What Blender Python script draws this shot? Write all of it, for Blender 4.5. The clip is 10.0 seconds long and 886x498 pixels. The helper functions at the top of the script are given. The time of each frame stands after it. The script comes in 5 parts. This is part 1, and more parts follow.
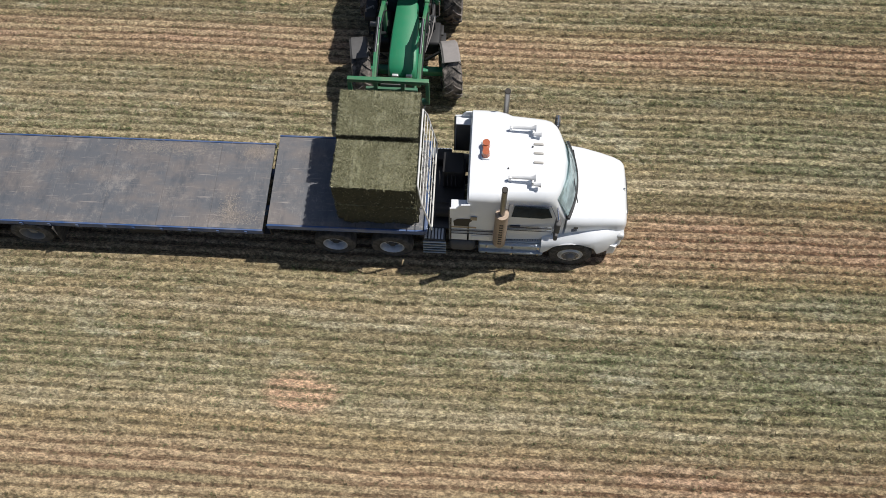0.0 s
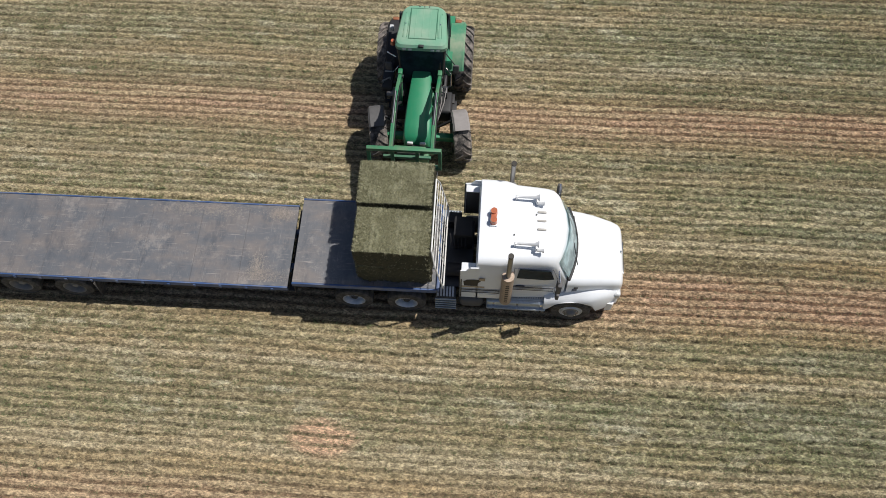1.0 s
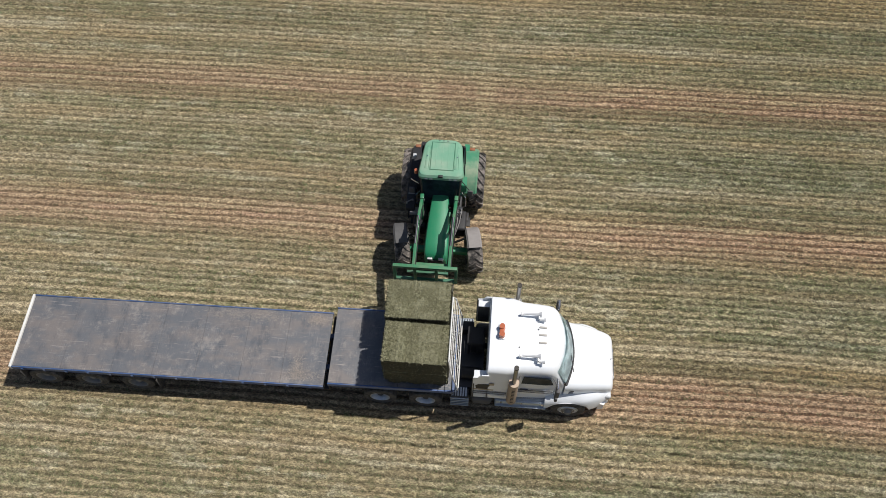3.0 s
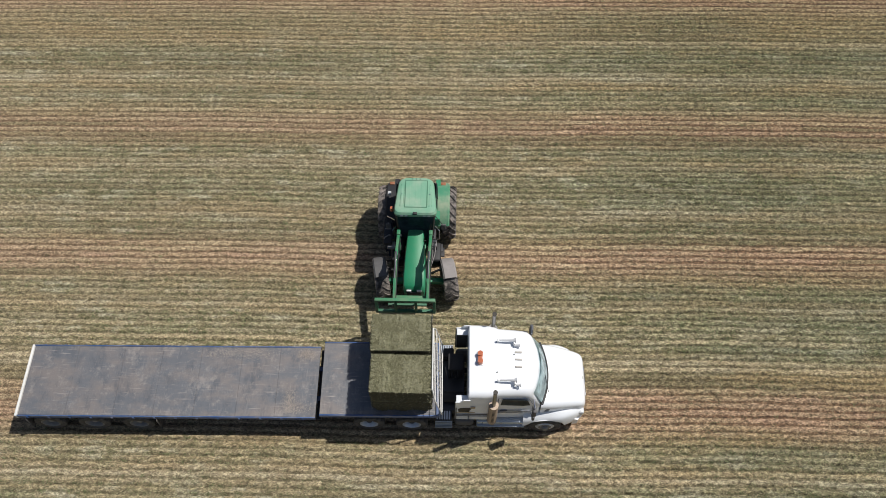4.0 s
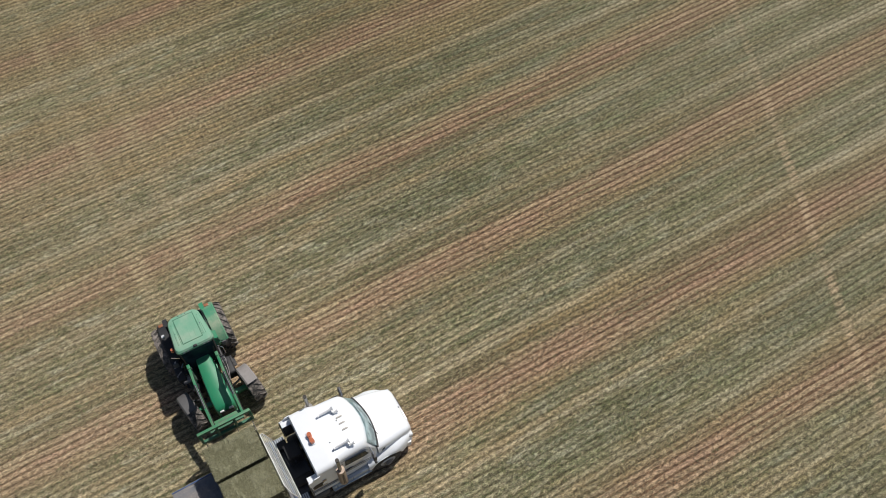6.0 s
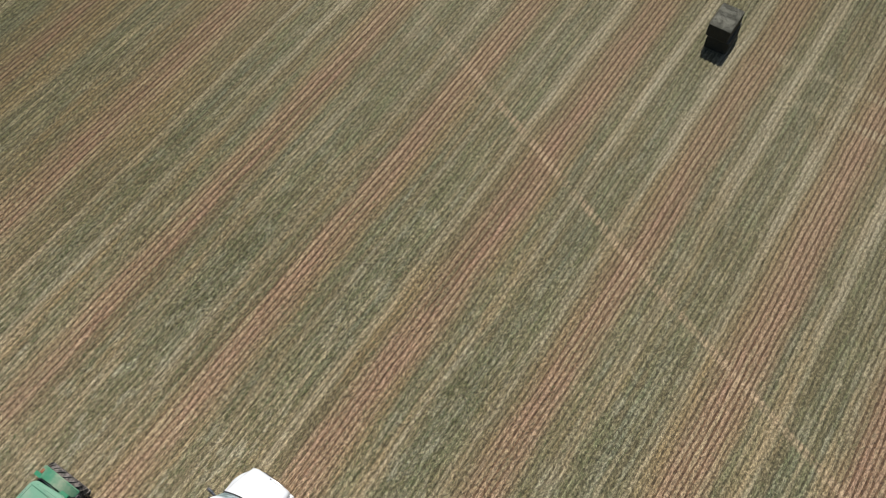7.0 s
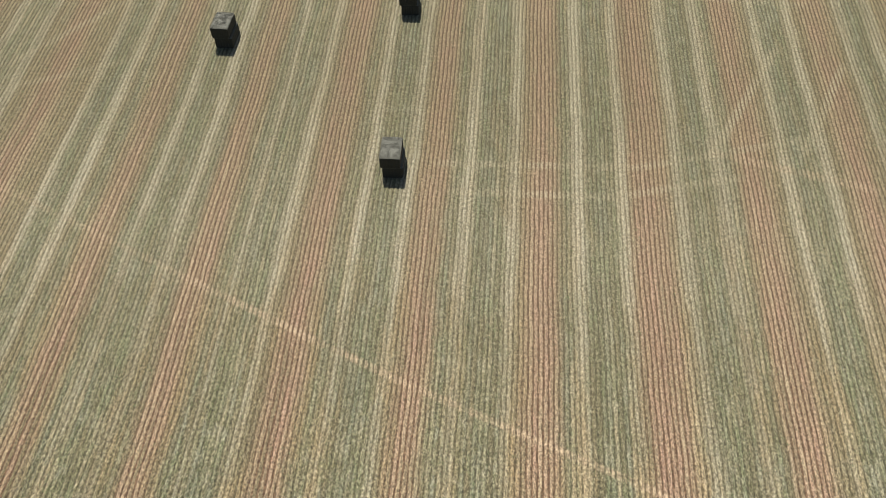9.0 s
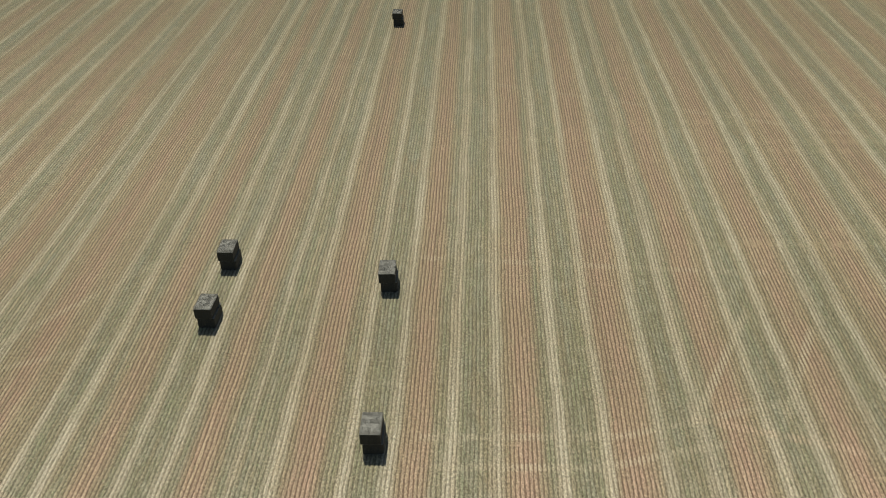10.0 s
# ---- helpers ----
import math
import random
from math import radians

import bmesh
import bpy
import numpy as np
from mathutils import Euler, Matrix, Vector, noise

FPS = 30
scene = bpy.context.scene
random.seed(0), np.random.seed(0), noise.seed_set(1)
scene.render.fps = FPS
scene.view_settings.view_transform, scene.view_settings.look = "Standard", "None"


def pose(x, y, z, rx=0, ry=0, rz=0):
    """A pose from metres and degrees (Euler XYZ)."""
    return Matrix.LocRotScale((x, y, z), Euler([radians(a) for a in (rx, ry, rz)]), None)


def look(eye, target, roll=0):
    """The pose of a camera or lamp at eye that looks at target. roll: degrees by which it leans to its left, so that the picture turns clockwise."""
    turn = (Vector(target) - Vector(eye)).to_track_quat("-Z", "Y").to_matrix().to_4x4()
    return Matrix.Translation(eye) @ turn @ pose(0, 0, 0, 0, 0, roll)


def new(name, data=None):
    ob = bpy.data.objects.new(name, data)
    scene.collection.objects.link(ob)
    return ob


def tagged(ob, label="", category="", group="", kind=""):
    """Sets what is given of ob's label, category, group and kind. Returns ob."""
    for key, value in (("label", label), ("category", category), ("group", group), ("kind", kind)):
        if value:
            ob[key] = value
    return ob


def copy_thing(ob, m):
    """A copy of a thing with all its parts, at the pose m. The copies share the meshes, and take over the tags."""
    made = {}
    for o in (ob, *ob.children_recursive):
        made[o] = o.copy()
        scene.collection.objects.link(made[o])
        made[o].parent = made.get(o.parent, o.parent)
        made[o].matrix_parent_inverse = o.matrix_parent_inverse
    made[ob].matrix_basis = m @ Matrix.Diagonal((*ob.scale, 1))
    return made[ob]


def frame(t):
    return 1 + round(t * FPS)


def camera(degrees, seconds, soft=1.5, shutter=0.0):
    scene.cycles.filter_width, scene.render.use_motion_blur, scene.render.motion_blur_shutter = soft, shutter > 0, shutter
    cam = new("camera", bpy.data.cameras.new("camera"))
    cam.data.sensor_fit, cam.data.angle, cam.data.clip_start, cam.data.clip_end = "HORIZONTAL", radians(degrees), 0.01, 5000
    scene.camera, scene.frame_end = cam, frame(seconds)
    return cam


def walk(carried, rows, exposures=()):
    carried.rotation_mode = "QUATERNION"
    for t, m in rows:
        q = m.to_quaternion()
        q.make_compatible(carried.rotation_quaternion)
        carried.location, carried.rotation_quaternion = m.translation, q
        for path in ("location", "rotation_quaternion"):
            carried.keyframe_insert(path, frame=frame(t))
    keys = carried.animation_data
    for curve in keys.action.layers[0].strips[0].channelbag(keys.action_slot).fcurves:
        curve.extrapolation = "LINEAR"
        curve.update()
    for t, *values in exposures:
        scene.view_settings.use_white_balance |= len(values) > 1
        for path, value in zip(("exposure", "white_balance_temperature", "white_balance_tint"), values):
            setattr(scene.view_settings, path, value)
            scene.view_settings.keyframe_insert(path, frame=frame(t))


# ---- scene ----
# ---- camera and its flight: seconds, x, y, z, heading, tilt, lean ----
cam = camera(54.37, 10.0, soft=0.7)
PATH = [
    (0.0, 4.698, -8.993, 18.805, 3.75, -63.70, 0.50),
    (0.5, 4.598, -8.989, 19.790, 3.98, -63.76, 0.49),
    (0.7, 4.561, -8.983, 20.178, 4.06, -63.76, 0.48),
    (1.0, 4.508, -8.971, 20.759, 4.16, -62.30, 0.46),
    (1.2, 4.473, -8.964, 21.151, 4.28, -62.33, 0.45),
    (1.5, 4.422, -8.955, 21.749, 4.35, -61.20, 0.42),
    (1.7, 4.391, -8.952, 22.155, 4.42, -59.61, 0.41),
    (2.0, 4.347, -8.950, 22.769, 4.54, -59.65, 0.39),
    (2.2, 4.317, -8.954, 23.179, 4.62, -59.67, 0.33),
    (2.5, 4.269, -8.963, 23.794, 4.68, -59.66, 0.25),
    (2.7, 4.236, -8.965, 24.206, 4.76, -59.64, 0.21),
    (3.8, 4.058, -8.950, 26.475, 2.64, -59.68, 0.07),
    (4.0, 4.039, -8.947, 26.872, 1.00, -59.67, -0.07),
    (4.5, 4.009, -8.943, 27.844, -2.77, -59.63, -0.17),
    (4.7, 4.010, -8.936, 28.229, -4.31, -59.60, -0.22),
    (5.0, 4.022, -8.920, 28.819, -8.59, -59.57, -0.28),
    (5.2, 4.052, -8.908, 29.232, -12.18, -59.54, -0.33),
    (6.3, 4.447, -8.814, 31.764, -37.02, -59.70, -0.06),
    (6.5, 4.466, -8.811, 32.227, -42.40, -59.69, -0.26),
    (7.0, 4.442, -8.815, 33.375, -56.34, -59.59, -0.40),
    (7.2, 4.410, -8.812, 33.816, -61.82, -59.56, -0.42),
    (7.5, 4.340, -8.798, 34.445, -70.04, -59.49, -0.42),
    (7.7, 4.284, -8.783, 34.840, -75.56, -59.29, -0.39),
    (8.0, 4.199, -8.752, 35.368, -82.61, -57.01, -0.33),
    (8.2, 4.153, -8.726, 35.661, -83.54, -56.89, -0.15),
    (8.5, 4.121, -8.686, 35.998, -84.26, -55.95, 0.12),
    (8.7, 4.129, -8.662, 36.151, -84.72, -54.10, 0.30),
    (9.0, 4.164, -8.641, 36.299, -85.29, -51.02, 0.52),
    (9.2, 4.194, -8.638, 36.362, -85.67, -48.26, 0.60),
    (9.5, 4.247, -8.637, 36.425, -86.33, -42.98, 0.68),
    (9.7, 4.287, -8.643, 36.458, -86.68, -39.33, 0.71),
    (10.0, 4.350, -8.664, 36.503, -87.26, -33.35, 0.77),
]
walk(cam, [(t, pose(x, y, z, 90 + tilt, 0, heading) @ pose(0, 0, 0, 0, 0, -lean))
           for t, x, y, z, heading, tilt, lean in PATH],
     exposures=[(0.0, -0.09), (5.0, -0.12), (6.5, -0.20), (7.2, -0.05), (7.5, 0.14), (8.0, 0.33), (9.0, 0.39), (9.5, 0.38), (10.0, 0.37)])

# ---- sky and sun ----
TO_SUN = Vector((0.52, 0.20, 1.0)).normalized()
world = bpy.data.worlds.new("world")
scene.world = world
world.use_nodes = True
sky = world.node_tree.nodes.new("ShaderNodeTexSky")
sky.sky_type, sky.sun_disc, sky.dust_density = "NISHITA", False, 1.5
sky.sun_elevation = math.asin(TO_SUN.z)
sky.sun_rotation = math.atan2(TO_SUN.x, TO_SUN.y)
background = world.node_tree.nodes["Background"]
background.inputs["Strength"].default_value = 0.062
world.node_tree.links.new(sky.outputs["Color"], background.inputs["Color"])
sun_data = bpy.data.lights.new("sun", "SUN")
sun_data.energy, sun_data.angle, sun_data.color = 4.55, radians(0.55), (1.0, 0.955, 0.885)
sun = new("sun", sun_data)
sun.matrix_world = look(TO_SUN * 60, (0, 0, 0))


# ---- materials ----
class Nodes:
    """Short wiring of one material."""

    def __init__(self, name, rough=0.6, metal=0.0, coat=0.0):
        self.mat = bpy.data.materials.new(name)
        self.mat.use_nodes = True
        self.tree = self.mat.node_tree
        self.bsdf = self.tree.nodes["Principled BSDF"]
        self.bsdf.inputs["Roughness"].default_value = rough
        self.bsdf.inputs["Metallic"].default_value = metal
        self.bsdf.inputs["Coat Weight"].default_value = coat
        self.where = self.node("ShaderNodeTexCoord").outputs["Object"]

    def node(self, kind, **settings):
        n = self.tree.nodes.new(kind)
        for key, value in settings.items():
            n.inputs[key].default_value = value
        return n

    def link(self, a, b):
        self.tree.links.new(a, b)

    def place(self):
        return self.node("ShaderNodeNewGeometry").outputs["Position"]

    def island(self):
        return self.node("ShaderNodeNewGeometry").outputs["Random Per Island"]

    def scaled(self, source, s):
        n = self.node("ShaderNodeMapping", Scale=s)
        self.link(source, n.inputs["Vector"])
        return n.outputs["Vector"]

    def noise(self, scale, detail=4.0, rough=0.6, source=None, stretch=None):
        n = self.node("ShaderNodeTexNoise", Scale=scale, Detail=detail, Roughness=rough)
        v = source or self.where
        self.link(self.scaled(v, stretch) if stretch else v, n.inputs["Vector"])
        return n.outputs["Fac"]

    def ramp(self, fac, lo, hi):
        n = self.node("ShaderNodeMapRange")
        n.interpolation_type = "SMOOTHSTEP"
        n.inputs["From Min"].default_value, n.inputs["From Max"].default_value = lo, hi
        self.link(fac, n.inputs["Value"])
        return n.outputs["Result"]

    def math(self, op, a, b=None, clamp=False):
        n = self.node("ShaderNodeMath")
        n.operation, n.use_clamp = op, clamp
        for i, v in enumerate((a, b)):
            if v is None:
                continue
            if isinstance(v, (int, float)):
                n.inputs[i].default_value = v
            else:
                self.link(v, n.inputs[i])
        return n.outputs[0]

    def mix(self, fac, a, b):
        n = self.node("ShaderNodeMix")
        n.data_type = "RGBA"
        for slot, v in ((0, fac), (6, a), (7, b)):
            if isinstance(v, tuple):
                n.inputs[slot].default_value = (*v, 1)
            elif isinstance(v, (int, float)):
                n.inputs[slot].default_value = v
            else:
                self.link(v, n.inputs[slot])
        return n.outputs[2]

    def times(self, a, b):
        n = self.node("ShaderNodeMix")
        n.data_type, n.blend_type = "RGBA", "MULTIPLY"
        n.inputs[0].default_value = 1.0
        self.link(a, n.inputs[6])
        self.link(b, n.inputs[7])
        return n.outputs[2]

    def colour(self, c):
        if isinstance(c, tuple):
            self.bsdf.inputs["Base Color"].default_value = (*c, 1)
        else:
            self.link(c, self.bsdf.inputs["Base Color"])
        return self

    def roughness(self, fac, lo, hi):
        n = self.node("ShaderNodeMapRange")
        n.inputs["To Min"].default_value, n.inputs["To Max"].default_value = lo, hi
        self.link(fac, n.inputs["Value"])
        self.link(n.outputs["Result"], self.bsdf.inputs["Roughness"])

    def bump(self, height, strength, distance=0.01):
        n = self.node("ShaderNodeBump", Strength=strength, Distance=distance)
        self.link(height, n.inputs["Height"])
        self.link(n.outputs["Normal"], self.bsdf.inputs["Normal"])


def paint(name, base, dust=(0.30, 0.25, 0.18), dusty=0.35, rough=0.3, coat=0.4, wear=0.0):
    """Vehicle paint with a film of field dust, chalky patches and some bare scuffs."""
    m = Nodes(name, rough, 0.0, coat)
    big, fine = m.noise(1.7, 5), m.noise(38, 3)
    c = m.mix(m.math("MULTIPLY", m.ramp(big, 0.35, 0.8), dusty), base, dust)
    c = m.mix(m.math("MULTIPLY", m.ramp(fine, 0.55, 0.8), 0.25 * dusty), c, dust)
    if wear:
        c = m.mix(m.math("MULTIPLY", m.ramp(m.noise(6, 8, 0.75), 0.58, 0.66), wear), c, (0.16, 0.11, 0.08))
    m.colour(c).roughness(big, rough, min(1.0, rough + 0.35))
    m.bump(fine, 0.05, 0.002)
    return m.mat


def plain(name, base, rough=0.5, metal=0.0, vary=0.25, scale=9.0):
    m = Nodes(name, rough, metal)
    n = m.noise(scale, 6)
    dark = tuple(v * (1 - vary) for v in base)
    lite = tuple(min(1.0, v * (1 + vary)) for v in base)
    m.colour(m.mix(n, dark, lite)).roughness(n, max(0.05, rough - 0.12), min(1, rough + 0.15))
    m.bump(m.noise(scale * 7, 3), 0.08, 0.003)
    return m.mat


def deck_steel():
    m = Nodes("deck_steel", 0.55, 0.35)
    across = m.noise(1.1, 6, 0.65, stretch=(0.8, 1.6, 1))
    streak = m.noise(1.6, 7, 0.7, stretch=(1.6, 0.7, 1))
    scratch = m.noise(9.0, 4, 0.6, stretch=(6.0, 0.16, 1))
    scrape = m.noise(7.0, 4, 0.6, stretch=(0.22, 3.4, 1))
    tone = m.node("ShaderNodeObjectInfo").outputs["Random"]
    c = m.mix(tone, (0.128, 0.142, 0.165), (0.175, 0.176, 0.188))
    c = m.mix(m.math("MULTIPLY", m.ramp(across, 0.38, 0.66), 0.8), c, (0.235, 0.208, 0.196))
    c = m.mix(m.math("MULTIPLY", m.ramp(streak, 0.46, 0.70), 0.6), c, (0.082, 0.094, 0.115))
    c = m.mix(m.math("MULTIPLY", m.ramp(scratch, 0.62, 0.70), 0.45), c, (0.42, 0.39, 0.37))
    c = m.mix(m.math("MULTIPLY", m.ramp(scrape, 0.60, 0.72), 0.58), c, (0.44, 0.395, 0.37))
    fine_scratch = m.noise(16.0, 4, 0.6, stretch=(7.0, 0.25, 1))
    worn = m.ramp(m.noise(0.7, 4, 0.6), 0.42, 0.68)
    c = m.mix(m.math("MULTIPLY", m.math("MULTIPLY", m.ramp(fine_scratch, 0.60, 0.68), worn), 0.45), c, (0.52, 0.52, 0.53))
    long_scratch = m.noise(20.0, 4, 0.6, stretch=(0.12, 5.0, 1))
    c = m.mix(m.math("MULTIPLY", m.math("MULTIPLY", m.ramp(long_scratch, 0.60, 0.68), worn), 0.45), c, (0.46, 0.45, 0.44))
    dirt = m.ramp(m.noise(1.5, 8, 0.78), 0.53, 0.66)
    c = m.mix(m.math("MULTIPLY", dirt, 0.5), c, (0.37, 0.335, 0.31))
    c = m.mix(m.math("MULTIPLY", m.ramp(m.noise(3.5, 7, 0.78), 0.56, 0.68), 0.5), c, (0.36, 0.33, 0.305))
    m.colour(c).roughness(streak, 0.42, 0.8)
    m.bump(m.noise(24, 6), 0.15, 0.004)
    return m.mat


def hay(name, lo, hi, shade):
    m = Nodes(name, 0.85)
    straw = m.noise(16, 6, 0.75, stretch=(1, 1.6, 2.2))
    patch = m.noise(2.2, 4)
    c = m.mix(m.ramp(straw, 0.3, 0.72), lo, hi)
    c = m.mix(m.math("MULTIPLY", m.ramp(patch, 0.4, 0.75), 0.5), c, shade)
    m.colour(c)
    m.bump(straw, 0.9, 0.03)
    return m.mat


def blades(name, a, b, c):
    """Plant matter: each blade takes its own tone."""
    m = Nodes(name, 0.8)
    r = m.island()
    col = m.mix(m.ramp(r, 0.0, 0.55), a, b)
    col = m.mix(m.ramp(r, 0.6, 1.0), col, c)
    m.colour(m.mix(m.math("MULTIPLY", m.noise(0.22, 3, source=m.place()), 0.55), col, b))
    return m.mat


def rubber(name, dust):
    m = Nodes(name, 0.85)
    n = m.noise(5, 6, 0.7)
    c = m.mix(m.ramp(n, 0.35, 0.75), (0.034, 0.033, 0.032), dust)
    m.colour(c)
    m.bump(m.noise(60, 3), 0.2, 0.004)
    return m.mat


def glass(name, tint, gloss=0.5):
    """Tinted opaque pane; the dark cab, and windscreen reflections, are painted into its colour."""
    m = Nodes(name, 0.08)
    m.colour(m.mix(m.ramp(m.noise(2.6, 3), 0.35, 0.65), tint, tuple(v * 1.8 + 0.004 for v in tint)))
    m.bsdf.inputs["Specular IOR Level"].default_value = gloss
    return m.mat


def glow_plastic(name, base):
    m = Nodes(name, 0.25, 0.0, 0.5)
    m.colour(m.mix(m.noise(25, 3), base, tuple(v * 0.6 for v in base)))
    return m.mat


MAT = {
    "white": paint("white_paint", (0.80, 0.83, 0.87), dusty=0.08, rough=0.22, coat=0.6),
    "white_tube": paint("white_tube_paint", (0.74, 0.74, 0.72), dusty=0.25, rough=0.45, wear=0.3),
    "blue": paint("blue_paint", (0.026, 0.08, 0.23), dust=(0.27, 0.275, 0.29), dusty=0.55, rough=0.4, wear=0.45),
    "navy": plain("navy_stripe_paint", (0.022, 0.032, 0.07), 0.35),
    "silver_stripe": plain("silver_stripe_paint", (0.34, 0.38, 0.44), 0.35, 0.2),
    "green": paint("green_paint", (0.018, 0.235, 0.115), dusty=0.12, rough=0.32),
    "green_roof": paint("faded_green_roof", (0.15, 0.35, 0.235), dust=(0.42, 0.45, 0.36), dusty=0.5, rough=0.5, coat=0.1),
    "green_worn": paint("worn_green_loader", (0.02, 0.20, 0.09), dusty=0.40, rough=0.45, wear=0.35),
    "yellow": paint("yellow_rim_paint", (0.55, 0.36, 0.03), dusty=0.4, rough=0.45),
    "deck": deck_steel(),
    "black": plain("black_chassis", (0.022, 0.022, 0.025), 0.6),
    "plastic": plain("grey_plastic", (0.10, 0.098, 0.10), 0.7),
    "guard_grey": plain("faded_grey_plastic", (0.27, 0.25, 0.245), 0.75, 0.0, 0.3, 5),
    "dark_alloy": plain("dull_alloy", (0.58, 0.605, 0.65), 0.45, 0.5, 0.35, 11),
    "dark_steel": plain("dark_steel", (0.07, 0.075, 0.085), 0.45, 0.6),
    "aluminium": plain("aluminium_plate", (0.47, 0.52, 0.58), 0.36, 0.6, 0.3, 14),
    "chrome": plain("chrome", (0.72, 0.73, 0.75), 0.12, 1.0, 0.06),
    "shield": plain("rusty_heat_shield", (0.42, 0.33, 0.26), 0.55, 0.3, 0.4, 12),
    "stack": plain("stack_steel", (0.30, 0.29, 0.28), 0.35, 0.85, 0.3),
    "horn_metal": plain("bright_horn_metal", (0.78, 0.79, 0.80), 0.35, 0.35, 0.08),
    "dull_rim": plain("dusty_rim", (0.25, 0.24, 0.23), 0.7, 0.2, 0.3),
    # darker copy of the green paint, standing in for shade in creases and low bars
    "green_shaded": paint("shaded_green_paint", (0.03, 0.15, 0.085), dusty=0.25, rough=0.5),
    "dull_amber": glow_plastic("dusty_amber_lens", (0.40, 0.17, 0.09)),
    "marker": plain("dusty_marker_lens", (0.44, 0.42, 0.39), 0.4),
    "green_dusty": paint("dusty_green_paint", (0.05, 0.24, 0.135), dust=(0.44, 0.42, 0.32), dusty=0.62, rough=0.5, coat=0.1),
    "soot": plain("sooty_pipe", (0.06, 0.055, 0.05), 0.6, 0.5),
    "rubber": rubber("rubber", (0.15, 0.138, 0.128)),
    "farm_rubber": rubber("dusty_farm_rubber", (0.36, 0.315, 0.285)),
    "glass": glass("dark_glass", (0.014, 0.022, 0.030), 0.05),
    # pale tint paints in the bright sky reflected by the windscreen
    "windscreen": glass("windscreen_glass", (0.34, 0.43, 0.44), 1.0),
    "amber": glow_plastic("amber_lens", (0.56, 0.165, 0.08)),
    "lamp": glow_plastic("clear_lens", (0.7, 0.72, 0.74)),
    "tan": plain("tan_badge", (0.40, 0.32, 0.22), 0.5),
    # side shade and top sunlight of the deck bales are painted into these two
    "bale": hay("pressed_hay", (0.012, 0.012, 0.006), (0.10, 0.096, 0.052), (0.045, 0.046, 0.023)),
    "bale_lit_top": hay("lit_pressed_hay_top", (0.065, 0.064, 0.036), (0.32, 0.31, 0.195), (0.19, 0.195, 0.11)),
    "loose_hay": blades("loose_hay_blades", (0.14, 0.145, 0.07), (0.34, 0.33, 0.205), (0.58, 0.55, 0.39)),
    # field bales: deep shade painted into the sides, sunlight into the tops
    "shaded_bale": hay("painted_shaded_hay", (0.012, 0.012, 0.008), (0.055, 0.052, 0.033), (0.03, 0.03, 0.018)),
    "bleached": hay("painted_lit_hay_top", (0.14, 0.14, 0.11), (0.235, 0.232, 0.187), (0.19, 0.188, 0.15)),
    "grey_hay": blades("grey_loose_hay", (0.12, 0.12, 0.094), (0.20, 0.197, 0.158), (0.29, 0.285, 0.232)),
    "litter": blades("hay_litter", (0.28, 0.245, 0.215), (0.37, 0.325, 0.29), (0.48, 0.43, 0.39)),
    "stubble": blades("stubble_blades", (0.07, 0.066, 0.035), (0.12, 0.105, 0.055), (0.25, 0.21, 0.12)),
    "leaves": blades("regrowth_leaves", (0.065, 0.095, 0.032), (0.12, 0.15, 0.058), (0.23, 0.25, 0.12)),
    "tuft": blades("tuft_leaves", (0.075, 0.105, 0.04), (0.13, 0.165, 0.068), (0.30, 0.32, 0.18)),
    "straw": blades("dry_straw", (0.12, 0.096, 0.052), (0.27, 0.212, 0.125), (0.54, 0.455, 0.305)),
}


# ---- mesh helpers ----
def link_mesh(name, bm, material, parent=None, smooth=None):
    me = bpy.data.meshes.new(name)
    bmesh.ops.recalc_face_normals(bm, faces=bm.faces)
    bm.to_mesh(me)
    bm.free()
    me.materials.append(material)
    if smooth is not None:
        me.shade_smooth()
        me.set_sharp_from_angle(angle=radians(smooth))
    ob = new(name, me)
    ob.parent = parent
    return ob


def part(name, bm, material, parent, label="", smooth=40):
    ob = link_mesh(name, bm, MAT[material], parent, smooth)
    if label:
        tagged(ob, label)
    return ob


def thing(name, x, y, z, label, category, group="", turn=0.0):
    ob = new(name)
    ob.empty_display_size = 0.3
    ob.matrix_basis = pose(x, y, z, 0, 0, turn)
    return tagged(ob, label, category, group)


def box(x0, x1, y0, y1, z0, z1, bevel=0.0, seg=2, bm=None):
    made = bmesh.new()
    vs = [made.verts.new((x, y, z)) for x in (x0, x1) for y in (y0, y1) for z in (z0, z1)]
    for f in ((0, 1, 3, 2), (4, 6, 7, 5), (0, 4, 5, 1), (2, 3, 7, 6), (0, 2, 6, 4), (1, 5, 7, 3)):
        made.faces.new([vs[i] for i in f])
    if bevel:
        bmesh.ops.bevel(made, geom=made.edges[:], offset=bevel, segments=seg, affect="EDGES", profile=0.5)
    return merged(bm, made)


def merged(bm, made):
    if bm is None:
        return made
    old = {v: bm.verts.new(v.co) for v in made.verts}
    for f in made.faces:
        bm.faces.new([old[v] for v in f.verts])
    made.free()
    return bm


def rod(a, b, r, r2=None, seg=12, bm=None):
    """A round bar from a to b."""
    a, b = Vector(a), Vector(b)
    r2 = r if r2 is None else r2
    turn = (b - a).to_track_quat("Z", "Y").to_matrix()
    bm = bm or bmesh.new()
    rings = []
    for p, q in ((a, r), (b, r2)):
        rings.append([bm.verts.new(p + turn @ Vector((q * math.cos(2 * math.pi * i / seg), q * math.sin(2 * math.pi * i / seg), 0)))
                      for i in range(seg)])
    for i in range(seg):
        j = (i + 1) % seg
        bm.faces.new((rings[0][i], rings[0][j], rings[1][j], rings[1][i]))
    bm.faces.new(rings[0][::-1])
    bm.faces.new(rings[1])
    return bm


